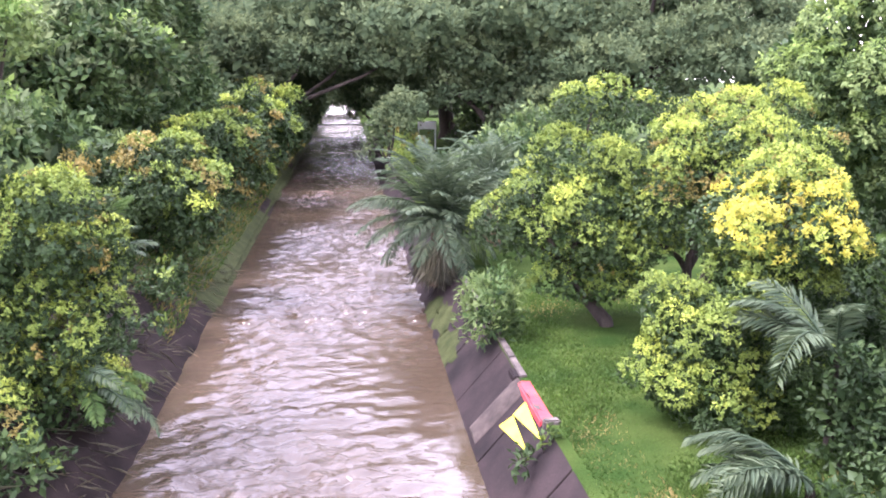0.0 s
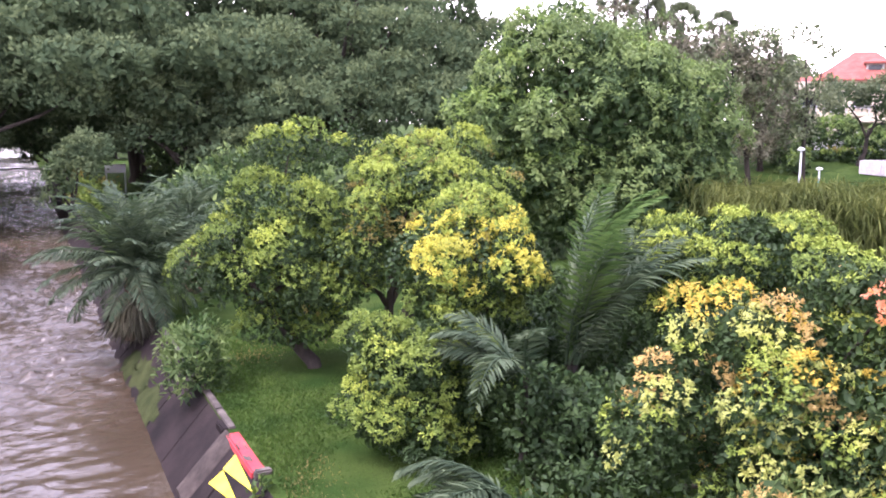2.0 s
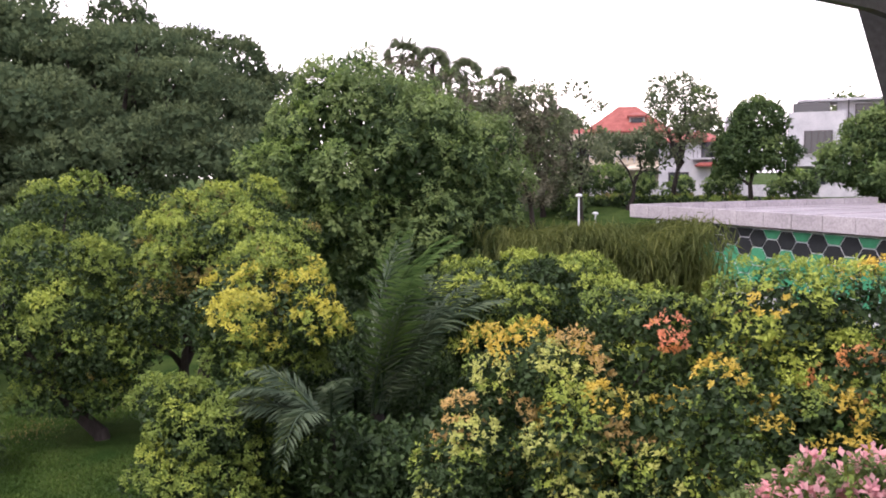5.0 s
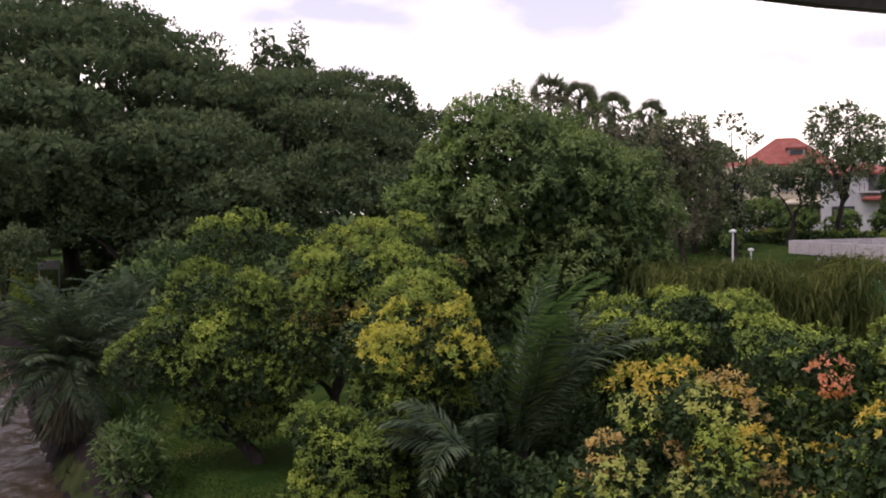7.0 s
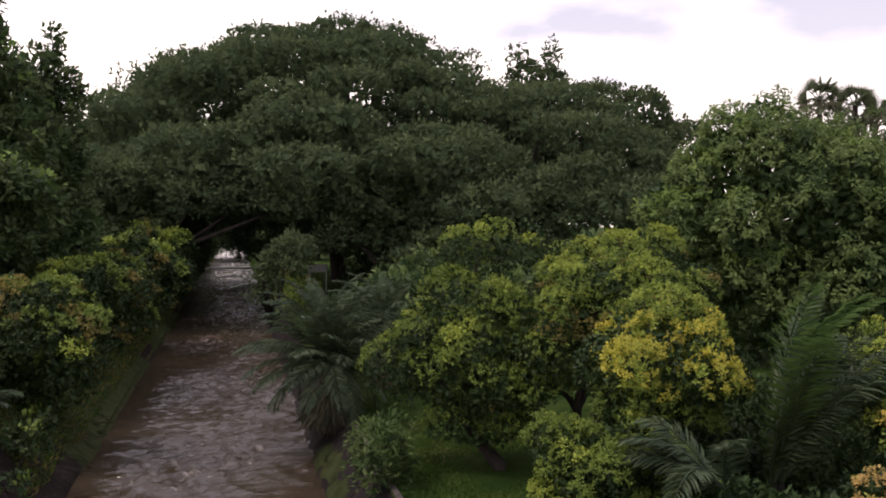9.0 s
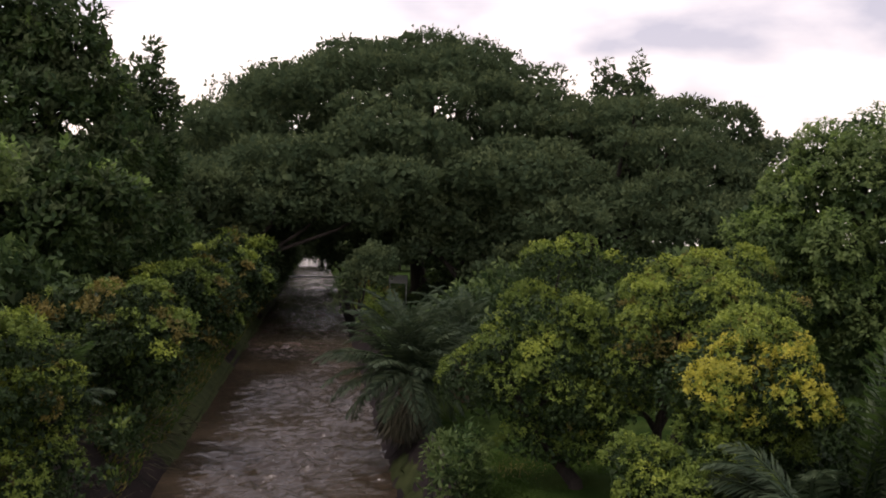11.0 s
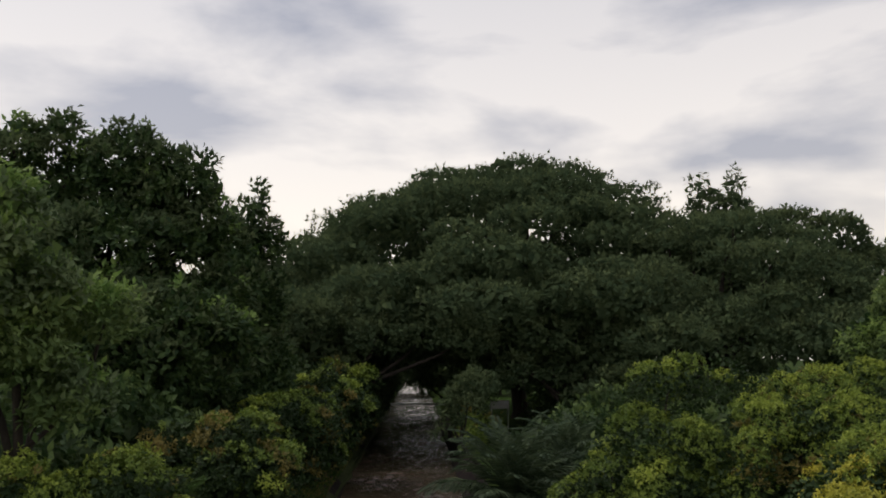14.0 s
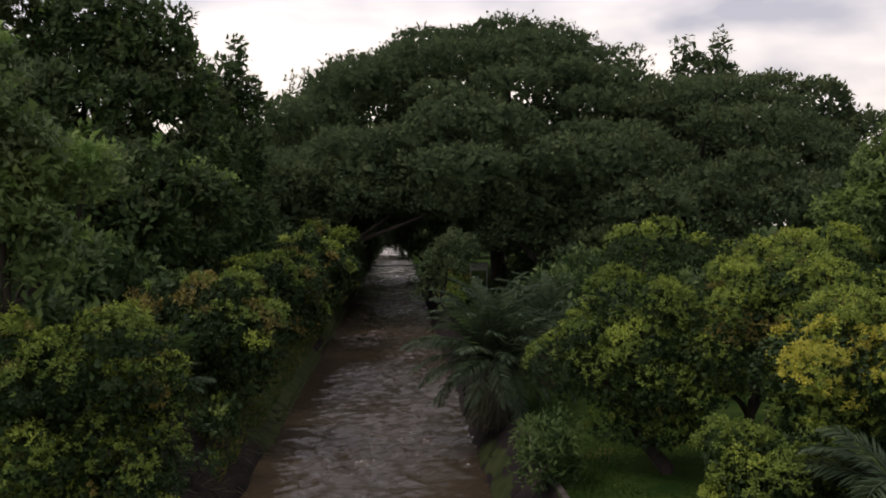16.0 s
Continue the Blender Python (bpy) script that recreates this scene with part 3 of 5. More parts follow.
# ---- clipped bushes of the right bank ----
def mound(p, o, r, tip, own):
    """Yellow shoulders under an older olive cap, with dark leaves low down and under tufts that carry painted shade."""
    z = p[:, 2] + 0.16 * own + 0.1 * r.normal(size=len(p))
    s = 0.7 * tip + 0.6 * o[:, 2] + 0.25 * own
    # downward-facing clumps get the dark leaf, shade put into the colour
    slot = np.where(s > 0.0, 1, 0)
    band = z > 2.85
    slot[band & (s > -0.25)] = 4
    slot[band & (s > 0.38)] = 2
    cap = z > 3.98
    slot[cap] = np.where(s[cap] > 0.15, 1, 0)
    slot[cap & (own > 1.2) & (s > 0.3)] = 3
    slot[cap & (s > 0.95)] = 4
    return slot


SYZ = [OLD_SHADED, MID, YOUNG, RUST]
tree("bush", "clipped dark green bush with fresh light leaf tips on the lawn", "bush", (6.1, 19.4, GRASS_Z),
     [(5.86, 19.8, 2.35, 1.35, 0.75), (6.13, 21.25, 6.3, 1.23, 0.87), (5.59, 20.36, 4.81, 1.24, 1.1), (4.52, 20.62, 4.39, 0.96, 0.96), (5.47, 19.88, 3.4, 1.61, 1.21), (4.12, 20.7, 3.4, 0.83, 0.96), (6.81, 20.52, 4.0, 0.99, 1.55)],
     SYZ, shaded_flush(0.10, 0.0, 0.5, 1.8, 3, 0.55), 0.062, 88, 11, 0.16, "clipped bushes", puff=0.72, tuft=0.27, cover=0.95, per=7, star=True, slim=0.52)
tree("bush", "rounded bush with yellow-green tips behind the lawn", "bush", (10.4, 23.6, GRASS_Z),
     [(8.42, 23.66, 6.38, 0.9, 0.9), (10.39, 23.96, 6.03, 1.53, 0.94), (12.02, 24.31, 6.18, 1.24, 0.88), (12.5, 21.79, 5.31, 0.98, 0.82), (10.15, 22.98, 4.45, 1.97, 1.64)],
     SYZ, shaded_flush(0.22, 0.10, 0.5, 1.5, 5, 0.50), 0.070, 70, 12, 0.16, "clipped bushes", puff=0.75, tuft=0.27, cover=0.95, per=7, star=True, slim=0.52)
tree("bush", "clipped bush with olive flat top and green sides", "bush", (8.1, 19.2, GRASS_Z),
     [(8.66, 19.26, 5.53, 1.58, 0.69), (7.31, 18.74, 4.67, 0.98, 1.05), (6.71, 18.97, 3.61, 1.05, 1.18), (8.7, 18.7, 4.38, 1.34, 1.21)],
     SYZ, shaded_flush(0.17, 0.10, 0.3, 1.6, 7, 0.52), 0.062, 90, 13, 0.15, "clipped bushes", puff=0.66, tuft=0.27, cover=0.95, per=7, star=True, slim=0.52)
tree("bush", "domed bush covered in bright yellow young leaves", "bush", (7.95, 15.4, GRASS_Z),
     [(7.95, 15.19, 4.30, 1.85, 1.05), (8.45, 16.03, 5.02, 1.2, 0.55), (7.15, 15.52, 4.2, 0.98, 0.82), (8.85, 14.79, 4.25, 1.0, 0.82), (7.95, 15.3, 3.5, 1.3, 0.9)],
     [OLD_SHADED, MID, GOLD, RUST, YOUNG], mound, 0.058, 135, 14, 0.14, "clipped bushes", puff=0.62, tuft=0.27, cover=0.95, per=7, star=True, slim=0.52)
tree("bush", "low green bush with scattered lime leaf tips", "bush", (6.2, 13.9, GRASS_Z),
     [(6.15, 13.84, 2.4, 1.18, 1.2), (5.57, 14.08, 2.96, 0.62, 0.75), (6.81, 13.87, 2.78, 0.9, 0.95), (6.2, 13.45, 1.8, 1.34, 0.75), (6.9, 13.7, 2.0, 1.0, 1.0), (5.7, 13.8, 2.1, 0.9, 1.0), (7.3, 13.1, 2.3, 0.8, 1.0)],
     SYZ, shaded_flush(0.07, 0.0, 0.3, 2.0, 11, 0.5), 0.054, 165, 15, 0.1, "clipped bushes", puff=0.5, tuft=0.27, cover=0.95, per=7, star=True, slim=0.52)
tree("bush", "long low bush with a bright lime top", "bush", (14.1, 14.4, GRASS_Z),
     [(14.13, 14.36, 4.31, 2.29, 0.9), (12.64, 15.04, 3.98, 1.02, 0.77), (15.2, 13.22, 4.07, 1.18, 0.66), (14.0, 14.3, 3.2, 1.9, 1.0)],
     SYZ, shaded_flush(0.30, 0.0, 1.1, 1.3, 13, 0.25), 0.068, 76, 16, 0.14, "clipped bushes", puff=0.62, tuft=0.27, cover=0.95, per=7, star=True, slim=0.52)


def autumn(p, o, r, tip, own):
    """Leaf ages of the large front bush, with shade coloured into the tuft undersides: cream and peach to the canal
    side, gold and orange shoots to the other.
    """
    side = p[:, 0] - p[:, 1]
    s = 0.6 * o[:, 2] + 0.3 * lump(p, 2.6, 41) + 0.2 * own + 0.65 * tip + 0.10 * r.normal(size=len(p))
    slot = np.zeros(len(p), int)
    slot[s > np.quantile(s, 0.42)] = 1
    slot[s > np.quantile(s, 0.68)] = 2
    right = side > np.median(side) - 0.8 + 0.6 * lump(p, 1.5, 43)
    own = own + 0.08 * lump(p, 2.0, 47)
    # tuft undersides on this side drop to darker leaves, as painted shade
    slot[right & (slot == 2) & (tip < 0.3)] = 1
    slot[right & (slot == 1) & (tip < 0.0)] = 0
    slot[right & (own > 0.55) & (tip > 0.2)] = 2
    slot[right & (own > 0.95) & (tip > 0.15)] = 6
    slot[right & (own > 1.4) & (tip > 0.0)] = 3
    slot[right & (own < -1.75) & (tip > 0.0)] = 6
    slot[right & (own > 2.0) & (tip > -0.2)] = 5
    slot[~right & (own > 0.4) & (tip > 0.2)] = 4
    slot[~right & (own < -0.95) & (tip > 0.1)] = 8
    slot[~right & (own > 1.3) & (tip > -0.1)] = 6
    return slot


tree("bush", "large bush with green, yellow, cream and orange young leaves", "bush", (8.3, 6.0, GRASS_Z),
     [(9.62, 5.61, 4.82, 1.08, 1.01), (8.93, 6.67, 4.74, 1.01, 0.94), (7.61, 7.45, 4.46, 0.89, 0.76), (6.68, 7.65, 3.6, 0.92, 0.85), (7.55, 6.47, 3.72, 1.09, 0.96),
      (8.2, 5.07, 4.06, 1.25, 1.0), (10.5, 5.0, 4.78, 1.06, 0.98), (9.29, 4.03, 4.34, 1.05, 0.92), (7.72, 5.78, 2.76, 1.87, 1.0)],
     [OLD_SHADED, MID, YOUNG, ORANGE, CREAM, PINKLEAF, AMBER, RUST, PEACH], autumn, 0.050, 128, 29, 0.14, "clipped bushes", inner=2.2, clump=0.12, tuft=0.26, cover=0.85, puff=0.6, per=7, star=True, slim=0.52)

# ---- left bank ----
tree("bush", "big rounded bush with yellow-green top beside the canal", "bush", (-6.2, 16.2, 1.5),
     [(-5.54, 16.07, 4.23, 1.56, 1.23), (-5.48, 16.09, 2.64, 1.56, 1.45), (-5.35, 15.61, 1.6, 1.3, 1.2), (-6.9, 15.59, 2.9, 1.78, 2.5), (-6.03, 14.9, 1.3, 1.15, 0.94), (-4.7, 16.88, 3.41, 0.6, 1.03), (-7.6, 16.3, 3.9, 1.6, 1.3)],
     [OLD_SHADED, MID, YOUNG, RUST], shaded_flush(0.17, 0.06, 1.2, 1.3, 15, 0.44), 0.068, 76, 18, 0.16, "bank bushes", puff=0.66, tuft=0.27, cover=0.95, per=7, star=True, slim=0.52)
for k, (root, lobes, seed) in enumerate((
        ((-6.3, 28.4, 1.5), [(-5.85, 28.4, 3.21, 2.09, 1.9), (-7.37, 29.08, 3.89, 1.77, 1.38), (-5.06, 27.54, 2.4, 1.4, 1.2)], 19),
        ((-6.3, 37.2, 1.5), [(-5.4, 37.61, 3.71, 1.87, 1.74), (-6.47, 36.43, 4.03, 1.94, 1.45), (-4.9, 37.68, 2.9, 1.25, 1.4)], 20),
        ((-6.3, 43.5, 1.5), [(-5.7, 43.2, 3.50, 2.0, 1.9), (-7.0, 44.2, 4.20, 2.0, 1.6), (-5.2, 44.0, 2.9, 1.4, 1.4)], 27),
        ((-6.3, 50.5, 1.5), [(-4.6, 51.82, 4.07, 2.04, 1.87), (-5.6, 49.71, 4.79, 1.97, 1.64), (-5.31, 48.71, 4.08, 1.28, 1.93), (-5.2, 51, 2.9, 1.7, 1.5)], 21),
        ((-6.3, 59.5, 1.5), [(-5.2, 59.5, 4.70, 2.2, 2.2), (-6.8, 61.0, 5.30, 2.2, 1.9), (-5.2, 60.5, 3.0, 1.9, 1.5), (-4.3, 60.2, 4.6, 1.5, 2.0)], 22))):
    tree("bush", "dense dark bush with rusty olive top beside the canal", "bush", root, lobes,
         [OLD_SHADED, MID, YOUNG, RUST], shaded_flush(0.05, 0.09, 0.8, 1.1, 23 + k, 0.28), 0.12 + 0.03 * k, 40 - 6.5 * k, seed, 0.15, "bank bushes", puff=0.9, tuft=0.4, cover=1.2, per=7, star=True, slim=0.52)

tree("tree", "tall dark broad-leaved tree standing behind the bank bushes", "tree", (-13.5, 39.0, 1.7),
     [(-17.4, 38.3, 14.8, 2.6, 2.2), (-18.3, 38.3, 17.0, 0.9, 1.1), (-15.9, 39.0, 17.2, 1.1, 1.1), (-13.8, 39.5, 17.2, 1.3, 1.4), (-14.4, 39.5, 15.0, 2.6, 1.9), (-11.7, 39.2, 16.1, 1.4, 1.3), (-10.5, 39.2, 14.9, 1.5, 1.6), (-12.0, 39.2, 13.6, 2.2, 2.0), (-9.8, 39.4, 13.0, 1.5, 2.0), (-13.74, 37.55, 11.3, 3.6, 2.6), (-10.2, 39.5, 10.8, 3.0, 2.8), (-11.45, 36.21, 7.52, 4.6, 2.9), (-16.5, 36.6, 9.9, 3.15, 4.0), (-14, 37.0, 6.0, 4.5, 2.8)],
     [BROAD, RAIN_MID, FRESH], shaded_flush(0.04, 0.0, 0.5, 0.5, 33, 0.35), 0.30, 9, 34, 0.45, "", inner=0.22, clump=0.35, tuft=0.55, cover=0.8, limbs=11, puff=1.15)
tree("tree", "slender dark tree with a small pointed tip", "tree", (-9.0, 44.3, 1.7),
     [(-8.25, 44.1, 15.6, 0.5, 1.1), (-8.6, 44.1, 14.3, 0.95, 1.1), (-7.9, 44.1, 13.0, 1.0, 1.4), (-9.5, 44.1, 12.6, 1.6, 2.0), (-9.0, 44.1, 10.0, 2.3, 2.8), (-9.0, 44.1, 7.0, 2.6, 2.8)],
     [BROAD, RAIN_MID, FRESH], shaded_flush(0.03, 0.0, 0.5, 0.6, 35, 0.3), 0.30, 10, 36, 0.22, "", inner=0.5, clump=0.35, tuft=0.45, cover=0.9)
tree("tree", "tree with bright green broad leaves near the canal", "tree", (-8.6, 17.4, 1.5),
     [(-8.12, 17.16, 9.95, 1.0, 0.87), (-7.5, 17.48, 8.62, 0.9, 0.7), (-7.9, 17.3, 7.49, 1.2, 1.2), (-6.75, 18.85, 8.01, 0.5, 0.7), (-7.3, 17.6, 6.37, 1.0, 0.8), (-8.93, 16.76, 8.56, 1.49, 2.3)],
     [VINE, PALEGREEN, FRESH], shaded_flush(0.40, 0.0, 0.8, 1.2, 37, 0.3), 0.18, 34, 38, 0.16, "", slim=0.45, clump=0.25, inner=0.6, tuft=0.4, cover=1.0, puff=0.8)

# ---- big trees across the canal ----
def umbrella(cx, cy, base, radius, height, n, size, seed, flat=0.38):
    """Lobes of a spreading umbrella crown."""
    r = random.Random(seed)
    out = []
    for k in range(n):
        u = math.sqrt((k + 0.5) / n)
        a = k * 2.39996 + r.uniform(-0.3, 0.3)
        s = size * r.uniform(0.75, 1.25)
        out.append((cx + radius * u * math.cos(a), cy + radius * u * math.sin(a),
                    base + height * (1 - u ** 1.5) + r.uniform(-0.6, 0.6), s, s * flat))
        if k % 2 == 0 and u > 0.3:
            out.append((cx + radius * u * 0.97 * math.cos(a + 0.15), cy + radius * u * 0.97 * math.sin(a + 0.15),
                        base + (height * (1 - u ** 1.5)) * 0.5 + r.uniform(-1.5, 0.5), s, s * flat))
    return out


def curtain(rows, size, seed, flat=0.5):
    """Lobes of low hanging branches: rows of x from, x to, y, lowest edge."""
    r = random.Random(seed)
    out = []
    for x0, x1, y, low in rows:
        x = x0
        while x < x1:
            a = size * r.uniform(0.8, 1.2)
            out.append((x, y + r.uniform(-2, 2), low + a * flat + r.uniform(-0.3, 0.6), a, a * flat))
            x += a * 1.15
    return out


rain = umbrella(8.5, 88, 9.8, 27.5, 16.3, 96, 4.6, 51, 0.32)
rain += curtain([(-19, -6, 66, 4.0), (-17, -4, 74, 6.5), (-5, 9, 70, 7.2), (-4, 12, 78, 8.2), (8, 22, 78, 5.0), (-14, 6, 64, 9.0), (0, 22, 66, 9.6), (-8, 20, 84, 6.0)], 3.0, 50)
tree("rain_tree", "huge dark rain tree with a wide umbrella crown over the canal", "tree", (10.5, 89, 1.2), rain,
     [RAIN, RAIN_MID, RAIN_MID], shaded_flush(0.05, 0.0, 0.8, 0.25, 52, 0.35), 0.36, 0.85, 53, 0.8, "spreading trees", limbs=24, rise=0.35, clump=0.5, inner=1.15, tuft=1.2, flat=0.42, cover=1.25, upright=1.0)
dark = umbrella(25, 70, 7.5, 13.5, 10.8, 40, 3.6, 55, 0.36) + curtain([(14, 34, 60, 3.2), (17, 32, 58, 6.5), (13, 20, 66, 7.5)], 2.8, 54)
tree("rain_tree", "dark spreading tree with layered flat branches", "tree", (13.6, 70, 1.2), dark,
     [RAIN, RAIN_MID, RAIN_MID], shaded_flush(0.06, 0.0, 0.9, 0.3, 56, 0.35), 0.34, 1.4, 57, 0.6, "spreading trees", limbs=18, rise=0.3, clump=0.5, inner=0.35, tuft=1.0, flat=0.42, cover=1.25, upright=1.0)
tree("tree", "dark tree with upright leafy tips above the canopy", "tree", (27.5, 76, 1.2),
     [(25.0, 75.0, 22.20, 1.0, 1.7), (25.8, 75.0, 20.20, 1.7, 1.7), (27.3, 75.0, 20.70, 1.0, 1.5), (28.7, 75.3, 22.30, 0.8, 1.9), (28.3, 75.3, 20.10, 1.7, 1.6), (27.0, 75.5, 18.30, 3.0, 1.8), (27, 76, 15.2, 3.8, 2.8), (31.5, 73.0, 17.90, 3.0, 2.2), (35.5, 72.0, 16.90, 3.0, 2.4), (33, 70, 12.5, 4.5, 3.5), (38.5, 70, 13.5, 3.5, 3)],
     [RAIN, RAIN_MID, RAIN_MID], shaded_flush(0.05, 0.0, 0.5, 0.4, 58, 0.35), 0.42, 3.0, 59, 0.4, "", clump=0.45, tuft=0.62, inner=0.5)
tree("tree", "tall tree draped in light green creepers", "tree", (17.6, 24.9, GRASS_Z),
     [(17.56, 24.9, 6.8, 3.6, 3.6), (17.4, 25.7, 9.9, 1.6, 1.6), (18.7, 25.2, 9.1, 1.5, 1.5), (15.6, 26.0, 8.8, 1.4, 1.4), (20.4, 23.6, 7.7, 1.4, 1.4), (16.3, 25.9, 9.9, 1.1, 1.1), (19.9, 24.4, 8.6, 1.0, 1.0), (14.3, 26.2, 7.4, 1.2, 1.3), (21.2, 22.6, 5.4, 1.1, 2.0), (14.4, 25.8, 5.8, 1.3, 1.8), (19.0, 22.0, 4.2, 1.2, 2.2), (18.33, 23.0, 7.4, 2.2, 2.3), (15.63, 25.4, 7.51, 2.36, 2.36), (17.57, 22.6, 4.65, 2.0, 2.2), (20.0, 22.43, 6.53, 1.7, 2.6), (16.0, 24.0, 5.0, 1.8, 2.4)],
     [BROAD, VINE, VINE_LIGHT], shaded_flush(0.14, 0.0, 0.3, 1.0, 61, 0.62), 0.15, 24, 62, 0.3, "", droop=0.55, inner=1.4, per=7, star=True, slim=0.42, tuft=0.42, flat=1.1, cover=0.95, puff=0.95)

tree("tree", "leafy tree with hanging branches beside the far canal", "tree", (11.8, 65, 1.2),
     [(7.4, 63, 6.4, 1.9, 1.5), (10.0, 64, 6.6, 2.3, 1.7), (12.6, 64, 5.8, 2.4, 2.0), (12.0, 62, 3.6, 2.2, 1.7), (9.2, 63, 8.9, 2.5, 1.5), (14.4, 63, 8.2, 2.4, 1.8), (15.6, 62, 4.4, 2.4, 2.0), (5.6, 64, 8.6, 2.0, 1.3), (12.0, 64, 10.6, 2.6, 1.5)],
     [RAIN, RAIN_MID, RAIN_MID], shaded_flush(0.06, 0.0, 0.5, 0.5, 64, 0.4), 0.34, 5.0, 65, 0.35, "canal trees", limbs=9, rise=0.4, clump=0.4, tuft=0.7, inner=0.4, flat=0.6)
tree("tree", "leafy tree leaning over the bank bushes", "tree", (-9.6, 63, 1.5),
     [(-9.0, 61, 5.4, 2.4, 2.2), (-6.4, 64, 7.2, 2.2, 1.6), (-11.0, 60, 8.0, 2.8, 2.0), (-4.2, 66, 8.6, 2.2, 1.5), (-8.0, 62, 9.8, 2.6, 1.7), (-12.4, 58, 5.4, 2.4, 2.4), (-3.0, 62, 8.7, 2.2, 1.4), (0.5, 63, 8.9, 2.3, 1.5), (3.5, 62, 8.6, 2.2, 1.5), (-5.2, 62, 5.6, 1.7, 1.8)],
     [RAIN, RAIN_MID, RAIN_MID], shaded_flush(0.06, 0.0, 0.5, 0.5, 66, 0.4), 0.34, 5.0, 67, 0.35, "canal trees", limbs=10, rise=0.4, clump=0.4, tuft=0.7, inner=0.4, flat=0.6)
for k, (y, low, a, b) in enumerate(((71, 3.6, 2.2, 2.4), (82, 4.2, 2.5, 2.9), (95, 4.8, 2.8, 3.4))):
    tree("bush", "tall shaded bush overhanging the far canal edge", "bush", (-6.4, y, 1.4),
         [(-5.0, y, low, a, b), (-6.8, y + 2, low + 1.2, a, b * 0.9), (-4.3, y + 1.5, low + 1.4, a * 0.7, b * 0.6)],
         [RAIN, RAIN_MID, RAIN_MID], shaded_flush(0.08, 0.0, 0.5, 0.6, 620 + k, 0.4), 0.32, 5.5, 630 + k, 0.2, "far bank bushes", clump=0.4, tuft=0.6, inner=0.5)

# far woods closing the view
for k, (x, y, h, w) in enumerate(((-28, 62, 13, 7), (-20, 95, 13, 8), (-30, 120, 14, 10), (-13, 135, 23, 12), (14, 150, 11, 9), (40, 120, 13, 9), (52, 95, 13, 7), (-24, 45, 12, 6), (-18, 70, 12, 6), (-11, 64, 11, 5), (-10, 78, 13, 6), (-14, 152, 16, 9), (-10, 110, 19, 10), (-13, 185, 12, 7), (13, 180, 12, 7), (-14, 230, 14, 9), (13, 240, 14, 9), (18, 120, 11, 7))):
    tree("tree", "dark distant tree with a rounded crown", "tree", (x, y, 1.2),
         [(x, y, h * 0.78, w * 0.75, h * 0.25), (x - w * 0.5, y, h * 0.55, w * 0.6, h * 0.3), (x + w * 0.5, y - 1, h * 0.55, w * 0.6, h * 0.28), (x, y - w * 0.4, h * 0.4, w * 0.7, h * 0.3)],
         [RAIN, RAIN_MID, VINE], shaded_flush(0.06, 0.0, 0.5, 0.4, 70 + k, 0.35), 0.85, 0.6, 80 + k, 0.35, "distant trees", clump=0.8, tuft=1.3, inner=0.5)

tree("tree", "dark tree leaning low over the far canal", "tree", (9.0, 168, 1.2),
     [(0.5, 170, 11.5, 7.5, 4.6), (-5.5, 173, 10.5, 6.0, 4.2), (7.0, 168, 11.5, 6.0, 5.5), (2.0, 176, 14.0, 7.0, 4.5)],
     [RAIN, RAIN_MID, VINE], shaded_flush(0.04, 0.0, 0.5, 0.4, 91, 0.3), 0.6, 1.6, 92, 0.35, "distant trees", clump=0.6, tuft=1.3, inner=0.6)

tree("shrub", "drooping tree crown hanging over the far canal", "shrub", (4.2, 113, 1.3),
     [(1.6, 113, 5.0, 2.3, 3.0), (3.6, 114, 5.8, 2.6, 3.4), (-0.2, 116, 6.8, 2.2, 1.8)],
     [RAIN, RAIN_MID, VINE], shaded_flush(0.08, 0.0, 0.4, 0.5, 93, 0.4), 0.4, 3.0, 94, 0.2, "far canal shrubs", clump=0.5, tuft=0.8, inner=0.6)
tree("shrub", "drooping tree crown hanging over the far canal", "shrub", (-6.2, 124, 1.3),
     [(-4.2, 124, 4.8, 2.3, 3.2), (-6.0, 125, 5.8, 2.6, 3.6), (-2.4, 127, 6.4, 2.0, 2.0)],
     [RAIN, RAIN_MID, VINE], shaded_flush(0.08, 0.0, 0.4, 0.5, 95, 0.4), 0.4, 3.0, 96, 0.2, "far canal shrubs", clump=0.5, tuft=0.8, inner=0.6)

# far ends of the canal banks
for k, (x, y, a, b) in enumerate(((-7.5, 116, 2.6, 2.2), (-7.3, 128, 2.8, 2.4), (-7.4, 142, 3.0, 2.6), (-7.4, 158, 3.2, 3.0), (6.5, 118, 2.6, 1.8), (6.6, 131, 2.8, 2.2), (6.4, 146, 3.0, 2.6), (6.4, 163, 3.2, 3.0), (-7.5, 190, 4.0, 4.0), (6.8, 200, 4.0, 4.0), (-3.5, 196, 3.6, 4.2), (0.5, 193, 3.4, 3.6), (3.8, 197, 3.6, 4.2), (0, 540, 26, 16))):
    far = y > 400
    tree("tree" if far else "shrub", "distant wooded end of the canal" if far else "shaded shrub on the far canal bank", "tree" if far else "shrub", (x, y, 1.3),
         [(x, y, 1.3 + b * 0.9, a, b), (x + a * 0.4, y + a * 0.7, 1.3 + b * 0.6, a * 0.75, b * 0.75)],
         [RAIN, RAIN_MID, VINE], shaded_flush(0.1, 0.0, 0.4, 0.5, 460 + k, 0.4), 2.2 if far else 0.45, 0.1 if far else 2.4, 480 + k, 0.2, "far canal shrubs", clump=2.0 if far else 0.5, tuft=3.5 if far else 0.8, inner=0.5)

